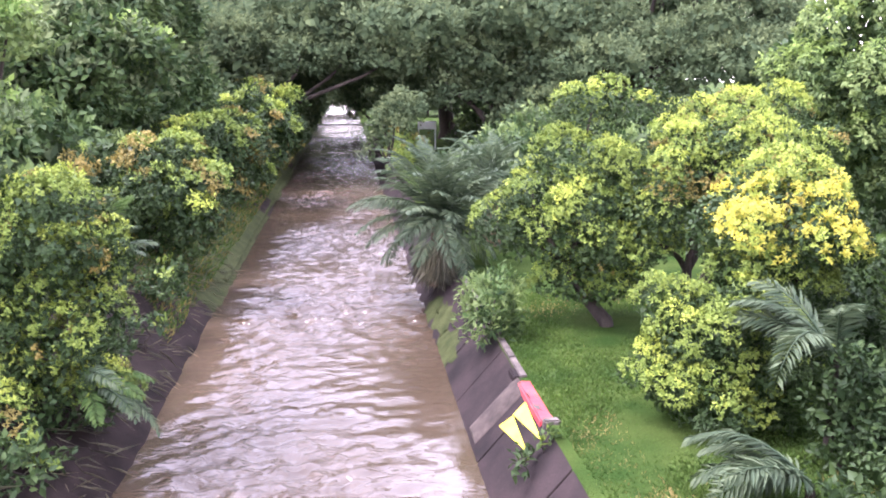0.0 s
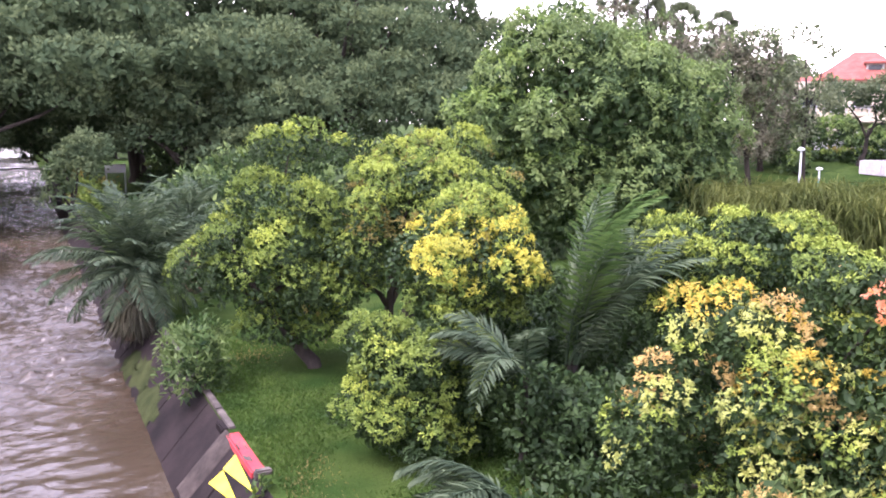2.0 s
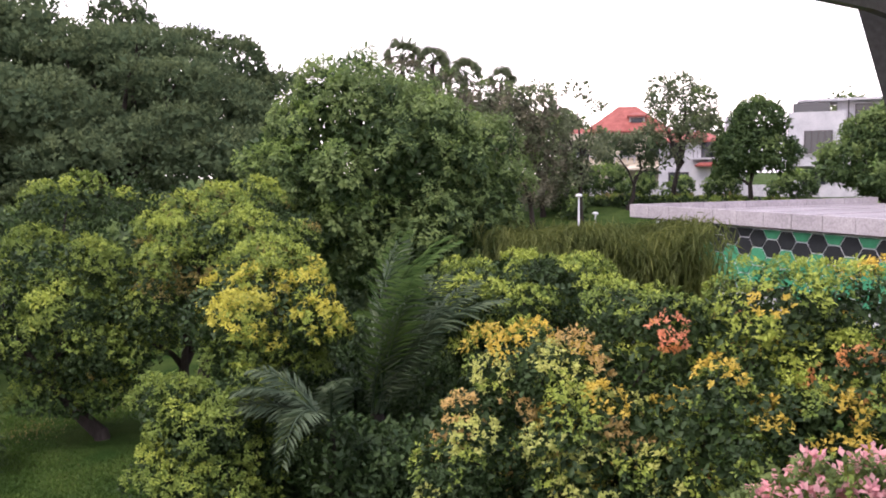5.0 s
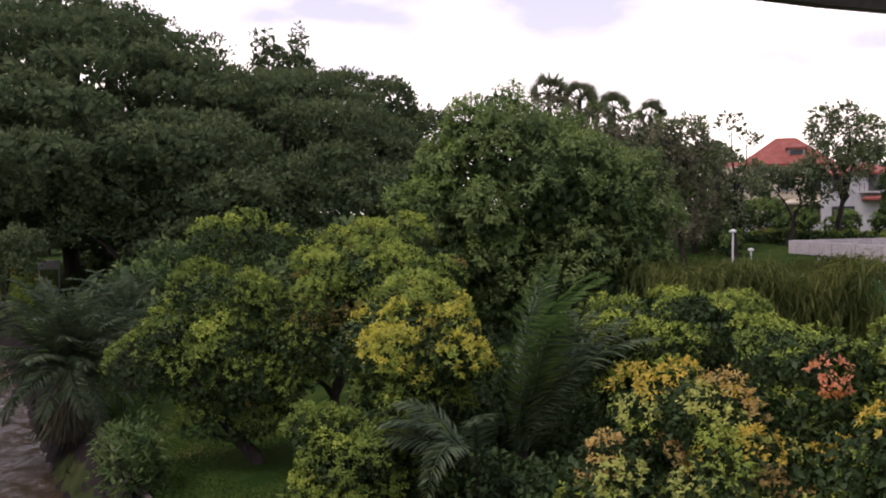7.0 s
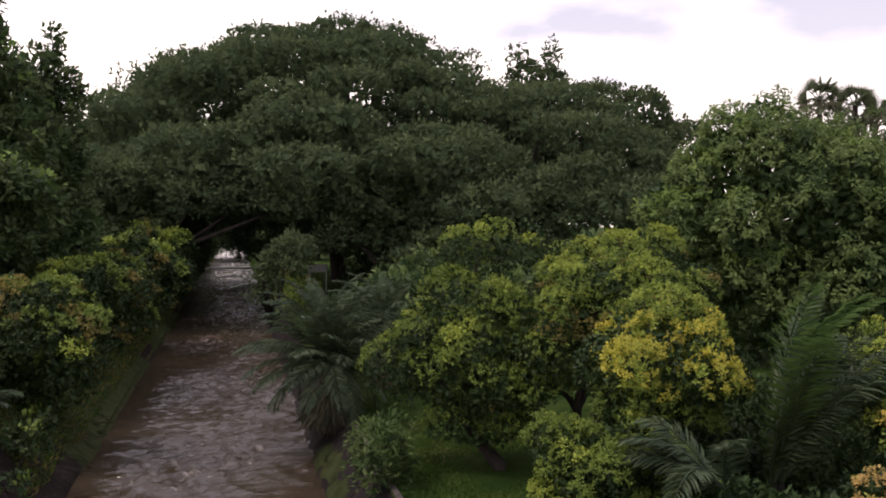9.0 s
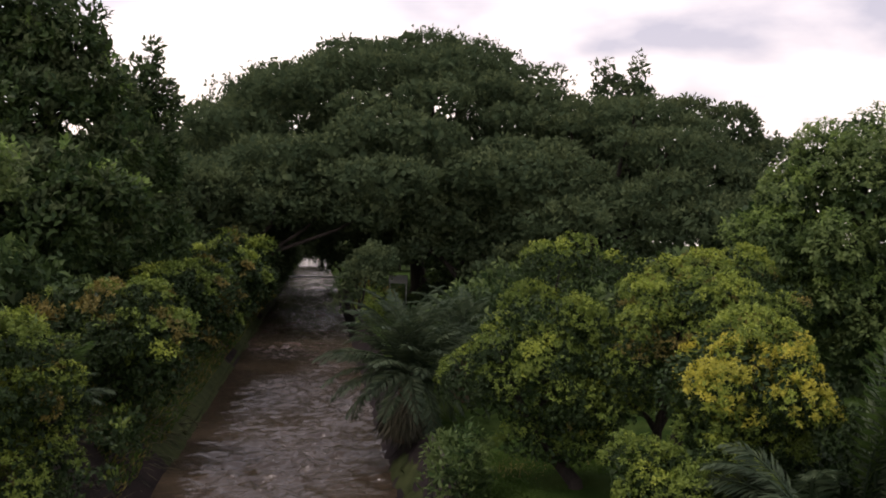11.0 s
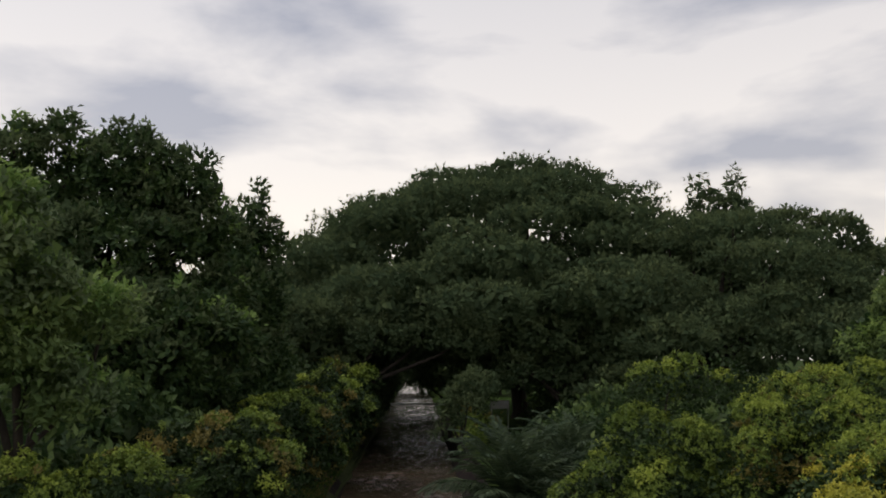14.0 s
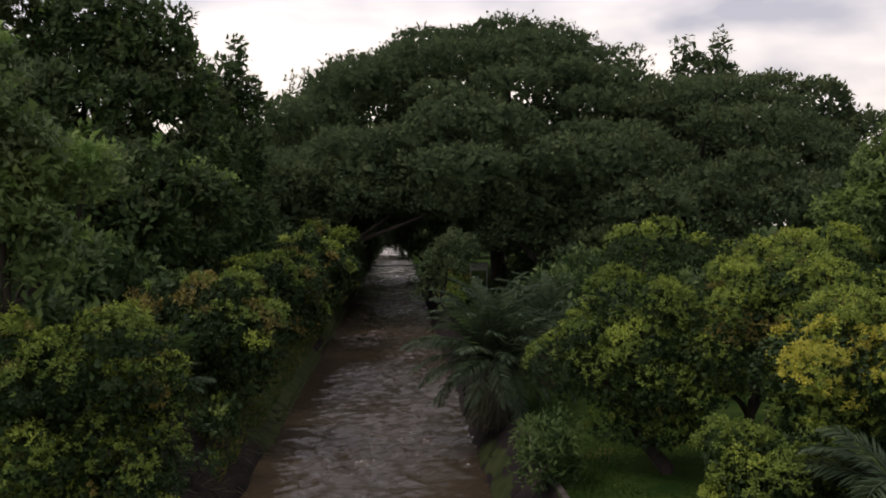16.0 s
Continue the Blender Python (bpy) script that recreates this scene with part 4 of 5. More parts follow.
# ---- palms and shrubs ----
def frond_mesh(name, length, seed, droop=1.0, pairs=38, leaflet=0.55, mats=(None,), width=0.05):
    """One pinnate frond along +x that rises and arches over; leaflets in two rows."""
    r = np.random.RandomState(seed)
    n = pairs
    t = np.linspace(0.0, 1.0, n + 1)
    x = length * (t - 0.18 * droop * t ** 3)
    z = length * (0.30 * t - 0.52 * droop * t ** 2.2)
    spine = np.stack([x, 0.05 * length * np.sin(t * 2 + seed), z], 1)
    rv, rq = tube([tuple(p) for p in spine[::3]], list(np.linspace(0.028, 0.006, len(spine[::3]))), 5)
    base, axis, face, size = [], [], [], []
    for k in range(3, n + 1):
        tan = spine[k] - spine[k - 1]
        tan /= np.linalg.norm(tan)
        for s in (-1, 1):
            base.append(spine[k] + r.normal(size=3) * 0.006)
            side = np.array([0, s, 0.0])
            axis.append(side * 0.85 + tan * (0.55 + 0.2 * r.rand()) + np.array([0, 0, -0.25 + 0.15 * r.normal()]))
            face.append(np.array([0, 0, 1.0]) + tan * 0.2 + r.normal(size=3) * 0.2)
            size.append(leaflet * (0.35 + 0.75 * math.sin(math.pi * min(1, 0.12 + 0.85 * t[k]))) * r.uniform(0.85, 1.1))
    size = np.array(size)
    v, f = leaf_blades(np.array(base), np.array(axis), np.array(face), size, np.full(len(size), width), 0.2)
    tri = np.concatenate([rq[:, [0, 1, 2]], rq[:, [0, 2, 3]]])
    verts, faces = join([(v, f), (rv, tri)])
    ob = arrays(name, verts, faces, list(mats))
    me = ob.data
    bpy.data.objects.remove(ob)
    return me


def palm(label, x, y, z, crown, count, length, seed, mats, low=-20, high=75, trunk=0.22, fan=None, droop=1.0, group="", leaflet=0.5):
    """A feather palm: trunk and separate fronds round its head."""
    r = random.Random(seed)
    ob = empty("palm_tree", x, y, z, label=label, category="palm", group=group)
    v, q = tube([(0, 0, -0.2), (0.03, 0, crown * 0.5), (0, 0, crown)], [trunk * 1.2, trunk, trunk * 0.95], 9)
    arrays("trunk", v, q, [M_DRY if trunk > 0.2 else M_BARK], None, ob, smooth=True)
    kinds = [frond_mesh("frond", length * s, seed + k, droop * d, mats=(m,), leaflet=leaflet) for k, (s, d, m) in enumerate(zip((1.0, 0.85, 1.1), (1.0, 0.8, 1.15), mats))]
    for k in range(count):
        u = (k + 0.5) / count
        turn = (k * 137.5 + r.uniform(-12, 12)) % 360 if fan is None else r.uniform(*fan)
        lift = low + (high - low) * u + r.uniform(-6, 6)
        o = link_mesh("frond", kinds[r.randrange(3)], ob)
        o.matrix_basis = pose(0, 0, crown, r.uniform(-25, 25), -lift, turn)
    return ob


palm("bushy palm with long grey-green fronds over the canal edge", 2.9, 27.0, 0.75, 2.0, 62, 3.1, 101, (PALM, PALM, PALM), -38, 80, 0.3, droop=0.8)
palm("bushy palm with grey-green fronds behind the bank", 5.2, 30.5, 1.2, 1.7, 34, 2.9, 105, (PALM, PALM, PALM), -15, 78, 0.3, droop=0.9)
palm("palm with tall upright fronds between the bushes", 9.6, 13.75, 1.2, 1.2, 14, 3.9, 111, (PALM, PALM, PALM_LIGHT), 42, 86, 0.14, fan=(-115, 40), droop=0.75, leaflet=0.62)
palm("young palm with arching fronds beside the low bush", 7.5, 12.1, 1.2, 1.6, 9, 2.3, 121, (PALM, PALM, PALM), 5, 55, 0.07, fan=(110, 265), droop=1.1, leaflet=0.42)
palm("low palm with spreading fronds on the lawn", 6.3, 10.5, 1.2, 0.3, 7, 1.8, 131, (PALM, PALM, PALM), 5, 35, 0.07, fan=(130, 230), droop=0.9, leaflet=0.42)
palm("small palm growing out of the bank bush", -4.9, 17.2, 1.2, 2.4, 9, 1.5, 141, (PALM_LIGHT, PALM, PALM_LIGHT), 10, 70, 0.08, fan=(-110, 60), droop=0.7, leaflet=0.34)
palm("small palm hanging over the canal water", -5.0, 15.6, 0.9, 0.7, 8, 1.9, 151, (PALM, PALM_LIGHT, PALM), -25, 25, 0.08, fan=(-80, 20), droop=0.8, leaflet=0.26)


def dry_skirt(x, y, z, seed):
    """Dead brown fronds hanging below the palm's head."""
    r = np.random.RandomState(seed)
    n = 900
    a = r.rand(n) * 6.28
    base = np.stack([x + 0.5 * np.cos(a) * r.rand(n) - 0.25, y + 0.5 * np.sin(a) - 0.3, z + 0.6 * r.rand(n)], 1)
    axis = np.stack([0.6 * np.cos(a), 0.6 * np.sin(a), -1 - 0.3 * r.rand(n)], 1) + 0.25 * r.normal(size=(n, 3))
    L = 0.5 + 0.7 * r.rand(n)
    v, f = leaf_blades(base, axis, r.normal(size=(n, 3)), L, np.full(n, 0.035))
    tagged(arrays("dead_fronds", v, f, [BROWNLEAF]), "dead brown fronds hanging below the palm", "fronds", kind="stuff")


dry_skirt(3.1, 26.6, 1.5, 161)
tree("shrub", "slender-leaved green shrub on the canal slope", "shrub", (3.25, 19.2, 1.0),
     [(3.3, 19.2, 2.0, 0.75, 0.65), (3.05, 18.9, 1.5, 0.55, 0.45), (3.55, 19.5, 2.3, 0.5, 0.45), (3.6, 18.9, 1.5, 0.45, 0.4)],
     [BROAD, VINE, PALM_LIGHT], shaded_flush(0.12, 0.0, 0.4, 2.0, 163, 0.5), 0.17, 34, 165, 0.05, slim=0.3, clump=0.2, tuft=0.25, inner=0.4, cover=0.7)
tree("shrub", "low dark green shrub under the large bush", "shrub", (6.9, 5.9, 1.2),
     [(6.75, 5.75, 3.1, 0.55, 0.45), (6.5, 5.9, 2.7, 0.5, 0.5)],
     [BROAD, VINE, VINE], shaded_flush(0.12, 0.0, 0.4, 2.0, 167, 0.5), 0.12, 60, 168, 0.05, slim=0.35, clump=0.15, tuft=0.22, inner=0.4)

# leafy twigs over the water near the far crossing
tree("tree", "small overhanging tree with leafy twigs above the canal", "tree", (3.4, 47.0, 1.2),
     [(2.0, 47.5, 5.0, 0.9, 0.7), (1.4, 47.5, 4.2, 0.7, 0.6), (2.6, 47.0, 4.4, 1.0, 0.8), (1.5, 47.0, 3.2, 0.5, 0.6), (3.2, 47.5, 5.6, 1.2, 1.0)],
     [RAIN, RAIN_MID, RAIN_MID], shaded_flush(0.06, 0.0, 0.4, 1.0, 171, 0.4), 0.24, 14, 172, 0.12, clump=0.3, tuft=0.4, inner=0.3, cover=0.7)
tree("shrub", "yellowish shrub beside the far canal edge", "shrub", (4.2, 62.0, 1.2),
     [(3.9, 62, 2.6, 1.2, 1.3), (5.0, 62.5, 2.2, 1.2, 1.0), (3.5, 58, 2.0, 1.0, 0.9)],
     [VINE, MID, RUST], shaded_flush(0.2, 0.0, 0.4, 1.0, 173, 0.5), 0.26, 9, 174, 0.1, clump=0.3, tuft=0.5)
for k, (x, y, z, a, b) in enumerate(((6.5, 35, 2.2, 2.2, 1.6), (9.5, 33, 2.4, 2.6, 1.9), (13, 31, 2.4, 2.6, 1.9), (8, 42, 2.6, 3, 2.2), (13, 40, 2.6, 3.2, 2.2), (18.5, 36, 2.6, 3.5, 2.4), (24, 32, 2.6, 3.2, 2.4), (12, 50, 3, 3.6, 2.6), (19, 48, 3, 4, 2.8), (27, 43, 3, 4, 2.6), (10.4, 72, 3.0, 1.6, 2.2))):
    tree("shrub", "dark undergrowth shrub in the shade of the trees", "shrub", (x, y, 1.2),
         [(x, y, z, a, b), (x + a * 0.6, y + 0.5, z - 0.3, a * 0.7, b * 0.8), (x - a * 0.6, y - 0.4, z - 0.4, a * 0.7, b * 0.75)],
         [RAIN, BROAD, VINE], shaded_flush(0.08, 0.0, 0.4, 0.8, 180 + k, 0.4), 0.34, 3.4, 190 + k, 0.12, "undergrowth", clump=0.4, tuft=0.7, inner=0.5)
for k, (x, y, a, b) in enumerate(((-7.4, 22.0, 1.5, 1.2), (-8.3, 25, 1.6, 1.5), (-8.6, 32.5, 2.0, 1.8), (-9, 41, 2.4, 2.4), (-9.2, 48, 2.4, 2.6), (-9.4, 55, 2.6, 3.2), (-8.2, 68, 3.0, 3.4), (-7.8, 77, 3, 3.4), (-8, 87, 3.2, 3.8), (-8, 98, 3.4, 4.2), (-11, 30, 3, 2.6), (-11.5, 23, 2.6, 2.6))):
    tree("shrub", "dark leafy undergrowth behind the bank bushes", "shrub", (x, y, 1.5),
         [(x, y, 1.5 + b, a, b), (x + a * 0.4, y + a * 0.7, 1.4 + b * 0.7, a * 0.75, b * 0.75)],
         [RAIN, BROAD, VINE], shaded_flush(0.08, 0.0, 0.4, 0.8, 200 + k, 0.4), 0.34, 3.4, 210 + k, 0.12, "undergrowth", clump=0.4, tuft=0.6, inner=0.5)


# undergrowth in the darkest leaf colours, painting the black gaps between bushes
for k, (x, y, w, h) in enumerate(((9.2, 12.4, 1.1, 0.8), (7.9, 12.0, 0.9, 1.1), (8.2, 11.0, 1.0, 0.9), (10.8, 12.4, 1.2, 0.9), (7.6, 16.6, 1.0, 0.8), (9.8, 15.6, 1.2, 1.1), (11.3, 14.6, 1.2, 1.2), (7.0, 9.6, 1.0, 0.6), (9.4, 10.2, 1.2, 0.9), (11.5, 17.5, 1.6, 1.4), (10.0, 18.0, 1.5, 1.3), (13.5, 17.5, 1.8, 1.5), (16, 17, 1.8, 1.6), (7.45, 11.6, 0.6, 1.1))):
    tree("shrub", "undergrowth between the clipped bushes, its leaves coloured dark as shade", "shrub", (x, y, GRASS_Z),
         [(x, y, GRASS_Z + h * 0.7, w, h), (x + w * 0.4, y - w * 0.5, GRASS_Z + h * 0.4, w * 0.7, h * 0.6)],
         [OLD_SHADED, OLD_SHADED, BROAD], shaded_flush(0.08, 0.0, 0.4, 1.2, 430 + k, 0.4), 0.12, 22, 440 + k, 0.05, "undergrowth", tuft=0.3, cover=0.9, inner=0.4)


# ---- bougainvillea by the bridge ----
def blossom(p, o, r, tip, own):
    slot = np.zeros(len(p), int)
    slot[own > -0.2] = 1
    slot[(own > 0.35) & (tip > -0.1)] = 2
    return slot


tree("bougainvillea", "bougainvillea with pale pink blossom beside the bridge", "flowering shrub", (4.9, 2.75, 1.2),
     [(4.70, 2.45, 5.12, 0.24, 0.26), (4.72, 2.12, 5.2, 0.27, 0.28), (4.68, 2.80, 4.90, 0.24, 0.2), (4.85, 2.6, 4.68, 0.5, 0.4), (4.95, 2.6, 3.6, 0.5, 0.9)],
     [VINE, MID, FLOWER], blossom, 0.045, 150, 221, 0.05, slim=0.62, clump=0.05, tuft=0.075, inner=0.25, cover=1.2)


# ---- reeds by the pavilion ----
def reeds():
    r = np.random.RandomState(231)
    n = 26000
    u = r.rand(n)
    x = 19.6 + 5.6 * u + 0.6 * r.normal(size=n)
    y = 20.1 - 2.4 * u + 0.8 * r.normal(size=n)
    top = 5.35 + 0.3 * np.sin(u * 9) - 0.4 * u + 0.3 * lump(np.stack([x, y, 0 * x], 1), 1.3, 232)
    z = 1.3 + (top - 1.3) * r.rand(n) ** 0.45
    ang = r.rand(n) * 6.28
    base = np.stack([x, y, z], 1)
    axis = np.stack([0.45 * np.cos(ang), 0.45 * np.sin(ang), -0.9 + 1.0 * r.rand(n) ** 3], 1)
    L = 0.35 + 0.45 * r.rand(n)
    v, f = leaf_blades(base, axis, np.stack([np.cos(ang), np.sin(ang), 0.6 + 0 * ang], 1), L, 0.028 + 0.022 * r.rand(n))
    m = 1200
    bx = 19.6 + 5.6 * r.rand(m)
    by = 20.1 - 2.4 * (bx - 19.6) / 5.6 + 0.8 * r.normal(size=m)
    cv, cf = leaf_blades(np.stack([bx, by, np.full(m, 1.1)], 1), np.stack([0.1 * r.normal(size=m), 0.1 * r.normal(size=m), np.ones(m)], 1), r.normal(size=(m, 3)), np.full(m, 3.3), np.full(m, 0.05))
    verts, faces = join([(v, f), (cv, cf)])
    tagged(arrays("reeds", verts, faces, [REED]), "tall olive-green drooping reeds beside the pavilion", "reeds", kind="stuff")


reeds()


# ---- pavilion with honeycomb wall ----
def hexagon(cx, cz, size):
    return [(cx + size * math.cos(math.radians(60 * k)), cz + size * math.sin(math.radians(60 * k))) for k in range(6)]


def pavilion():
    """Flat-roofed building; local x runs along its long front, y goes back, z up."""
    a, b = Vector((35.6, 28.5)), Vector((31.7, 13.7))
    along = (b - a).normalized()
    turn = math.degrees(math.atan2(along.y, along.x))
    a = a + along * 0.6
    ob = empty("pavilion", a.x, a.y, 1.2, turn, label="flat-roofed pavilion with a black and green honeycomb wall", category="building")
    ob.matrix_basis = pose(a.x, a.y, 1.36, 0, 0.6, turn)
    length, depth, top = 26.0, 18.0, 3.8
    part("roof", box(0, 0.15, top - 0.25, length, depth, top - 0.08, 0.02), M_ROOFSHEET, ob, "pale grey sheet roof")
    for k in range(9):
        part("roof_seam", box(1.5 + k * 2.8, 0.4, top - 0.08, 1.56 + k * 2.8, depth - 0.3, top - 0.04), M_FASCIA, ob)
    k, x = 0, 0.0
    while x < length:
        part("fascia_panel", box(x + 0.012, -0.06, top - 0.36, min(x + 1.5, length) - 0.012, 0.14, top + 0.27, 0.01), M_FASCIA, ob)
        x += 1.5
    y = 0.16
    while y < depth:
        part("fascia_panel", box(-0.06, y + 0.012, top - 0.36, 0.12, min(y + 1.5, depth) - 0.012, top + 0.27, 0.01), M_FASCIA, ob)
        y += 1.5
    part("soffit", box(0.1, 0.15, top - 0.42, length - 0.1, depth - 0.1, top - 0.37), M_FRAME, ob)
    part("wall", box(1.6, 0.30, -0.3, length, depth - 1, top - 0.43), M_HEXWHITE, ob, "white lattice wall behind the honeycomb panels")
    size, wide = 0.45, 1.15
    shapes = {}
    for name, mat in (("dark", M_HEXBLACK), ("green", M_HEXGREEN)):
        full = [(u * wide, v) for u, v in hexagon(0, 0, size * 0.93)]
        for cut in (False, True):
            bm = prism([(u, min(v, 0.0)) for u, v in full if not cut or v < 0.01], -0.02, 0.02) if cut else prism(full, -0.02, 0.02)
            me = bpy.data.meshes.new("hexagon_panel")
            bm.to_mesh(me)
            bm.free()
            me.materials.append(mat)
            shapes[name, cut] = me
    high, tall = top - 0.45 - size * 0.866 - 0.03, size * 1.732
    r = random.Random(7)
    for col in range(30):
        x = 2.2 + col * size * 1.5 * wide
        if x > length - 0.6:
            break
        # full panels below, and half panels under the soffit in every second column
        cells = [(high - n * tall, "dark" if n in (0, 3) else "green", False) for n in range(4)]
        if col % 2:
            cells = [(high + tall / 2, "green" if col > 8 and r.random() < 0.8 else "dark", True)]
            cells += [(high - tall / 2 - n * tall, "dark" if n in (0, 3) else "green", False) for n in range(3)]
        for z, colour, cut in cells:
            o = link_mesh("hexagon_panel", shapes[colour, cut], ob)
            o.matrix_basis = pose(x, 0.275, z, 90, 0, 0)


pavilion()


# ---- houses ----
def window(parent, x, z, w, h, y=0.0, bars=1):
    f = part("window", box(x - w / 2 - 0.08, y - 0.08, z - 0.08, x + w / 2 + 0.08, y + 0.02, z + h + 0.08, 0.01), M_FRAME, parent)
    n = bars + 1
    for k in range(n):
        g = part("pane", box(x - w / 2 + k * w / n + 0.03, y - 0.10, z, x - w / 2 + (k + 1) * w / n - 0.03, y - 0.084, z + h), M_GLASS, f)
    part("sill", box(x - w / 2 - 0.15, y - 0.16, z - 0.16, x + w / 2 + 0.15, y + 0.02, z - 0.085), M_WHITE, f)


def hip_roof(x0, y0, x1, y1, z0, z1, inset, over=0.5):
    bm = bmesh.new()
    x0, y0, x1, y1 = x0 - over, y0 - over, x1 + over, y1 + over
    ym = (y0 + y1) / 2
    low = [bm.verts.new(p) for p in ((x0, y0, z0), (x1, y0, z0), (x1, y1, z0), (x0, y1, z0))]
    rim = [bm.verts.new((v.co.x, v.co.y, z0 + 0.18)) for v in low]
    a, b = bm.verts.new((x0 + inset, ym, z1)), bm.verts.new((x1 - inset, ym, z1))
    bm.faces.new(low[::-1])
    for k in range(4):
        bm.faces.new((low[k], low[(k + 1) % 4], rim[(k + 1) % 4], rim[k]))
    bm.faces.new((rim[0], rim[1], b, a))
    bm.faces.new((rim[2], rim[3], a, b))
    bm.faces.new((rim[1], rim[2], b))
    bm.faces.new((rim[3], rim[0], a))
    bmesh.ops.recalc_face_normals(bm, faces=bm.faces)
    return bm


def house_frame(name, label, x, y, z):
    """A house whose front (local -y) looks towards the park; the front's middle is at x, y."""
    turn = math.degrees(math.atan2(y, x)) - 90
    return empty(name, x, y, z, turn, label=label, category="house", group="houses beyond the park")


def red_house():
    h = house_frame("house", "two-storey cream house with a steep red tiled roof", 81.5, 66.3, 4.6)
    part("wall", box(-6, 0, -0.3, 6, 9, 7.2), M_CREAM, h)
    part("roof", hip_roof(-3.2, 0, 6, 9, 7.2, 10.6, 4.0), M_TILE, h, "red clay tile roof")
    part("lower_roof", hip_roof(-6, 1.5, -3.0, 8, 6.2, 8.0, 1.5), M_TILE, h)
    part("balcony", box(-5.5, -1.2, 3.4, 3.0, 0.02, 3.65, 0.03), M_CREAM, h)
    for k in range(12):
        part("baluster", box(-5.4 + k * 0.75, -1.15, 3.65, -5.28 + k * 0.75, -1.05, 4.4), M_WHITE, h)
    part("rail", box(-5.5, -1.2, 4.4, 3.0, -1.0, 4.55, 0.02), M_WHITE, h)
    for x, z, w, hh in ((-4.2, 4.4, 1.8, 1.6), (-1.4, 4.4, 1.4, 1.6), (1.4, 4.4, 1.6, 1.6), (4.3, 4.4, 1.5, 1.6), (-3.6, 0.9, 2.2, 1.7), (0, 0.9, 1.4, 2.0), (3.6, 0.9, 2.0, 1.7)):
        window(h, x, z, w, hh)
    d = part("dormer", box(1.6, 1.2, 8.0, 3.4, 3.4, 9.1), M_WHITE, h)
    part("dormer_roof", hip_roof(1.6, 0.9, 3.4, 3.6, 9.1, 9.7, 0.9, 0.25), M_TILE, d)
    window(d, 2.5, 8.25, 1.2, 0.6, 1.2)
    part("porch_roof", hip_roof(1.0, -2.5, 5.5, -0.1, 2.8, 3.4, 1.0, 0.2), M_CREAM, h)
    for x in (1.2, 5.2):
        part("porch_column", box(x - 0.15, -2.4, -0.3, x + 0.15, -2.1, 2.8, 0.02), M_WHITE, h)


def middle_house():
    h = house_frame("house", "two-storey white house with low red tile eaves", 81.5, 54.5, 4.7)
    part("wall", box(-4.5, 0, -0.3, 4.5, 9, 5.6), M_WHITE, h)
    part("roof", hip_roof(-4.5, 0, 2.0, 9, 5.6, 7.0, 2.6), M_TILE, h, "red clay tile roof")
    part("parapet", box(2.5, 1.0, 5.6, 4.4, 8.0, 8.3, 0.05), M_WHITE, h)
    part("chimney", box(-1.5, 4.0, 6.4, -0.7, 4.8, 8.0, 0.03), M_WHITE, h)
    part("eave", hip_roof(-0.6, -1.3, 3.6, -0.02, 2.95, 3.4, 0.6, 0.1), M_TILE, h)
    for x, z, w, hh in ((-2.6, 4.0, 1.4, 1.5), (0.6, 4.0, 1.2, 1.8), (3.0, 4.0, 1.4, 1.5), (-2.4, 0.7, 2.0, 1.6), (2.4, 0.7, 2.0, 1.8)):
        window(h, x, z, w, hh)
    part("balcony", box(-1.0, -0.9, 3.72, 2.2, -0.02, 3.85), M_WHITE, h)
    for k in range(8):
        part("baluster", box(-0.9 + k * 0.42, -0.86, 3.85, -0.84 + k * 0.42, -0.8, 4.7), M_FRAME, h)


def white_house():
    h = house_frame("house", "modern white flat-roofed house with dark windows and roof terrace", 82.4, 41.8, 4.7)
    part("wall", box(-3.0, 0, 2.8, 2.2, 9, 8.1, 0.03), M_WHITE, h)
    part("ground_floor", box(-2.6, 1.2, -0.3, 6.5, 9, 2.8), M_WHITE, h)
    part("wing", box(2.2, 1.6, 2.8, 9.5, 9, 6.2, 0.03), M_WHITE, h)
    part("terrace_slab", box(1.8, 0.6, 6.2, 9.8, 9.2, 6.5, 0.03), M_FRAME, h)
    part("roof_slab", box(-2.2, 3.0, 9.3, 9.5, 9.5, 9.55, 0.03), M_WHITE, h)
    part("penthouse", box(1.5, 4.0, 6.5, 9.0, 9.0, 9.3), M_WHITE, h)
    part("terrace_screen", box(-2.6, 2.0, 8.1, 0.8, 2.1, 9.1), M_GLASS, h)
    for x in (-2.2, 2.5, 6.0, 9.0):
        part("terrace_post", box(x - 0.06, 3.1, 6.5, x + 0.06, 3.22, 9.3), M_FRAME, h)
    window(h, -0.2, 4.1, 2.4, 2.1, 0.0, 3)
    window(h, 5.5, 3.6, 2.6, 1.8, 1.6, 2)
    window(h, -0.5, 0.6, 2.0, 1.9, 1.2, 1)
    window(h, 4.0, 7.0, 1.6, 1.9, 4.0, 1)
    part("garage_door", box(2.6, 1.14, 0.0, 5.6, 1.2, 2.3, 0.02), M_FRAME, h)
    part("planter", box(2.4, 0.7, 6.5, 6.8, 1.2, 6.9, 0.03), M_WHITE, h)


red_house()
middle_house()
white_house()


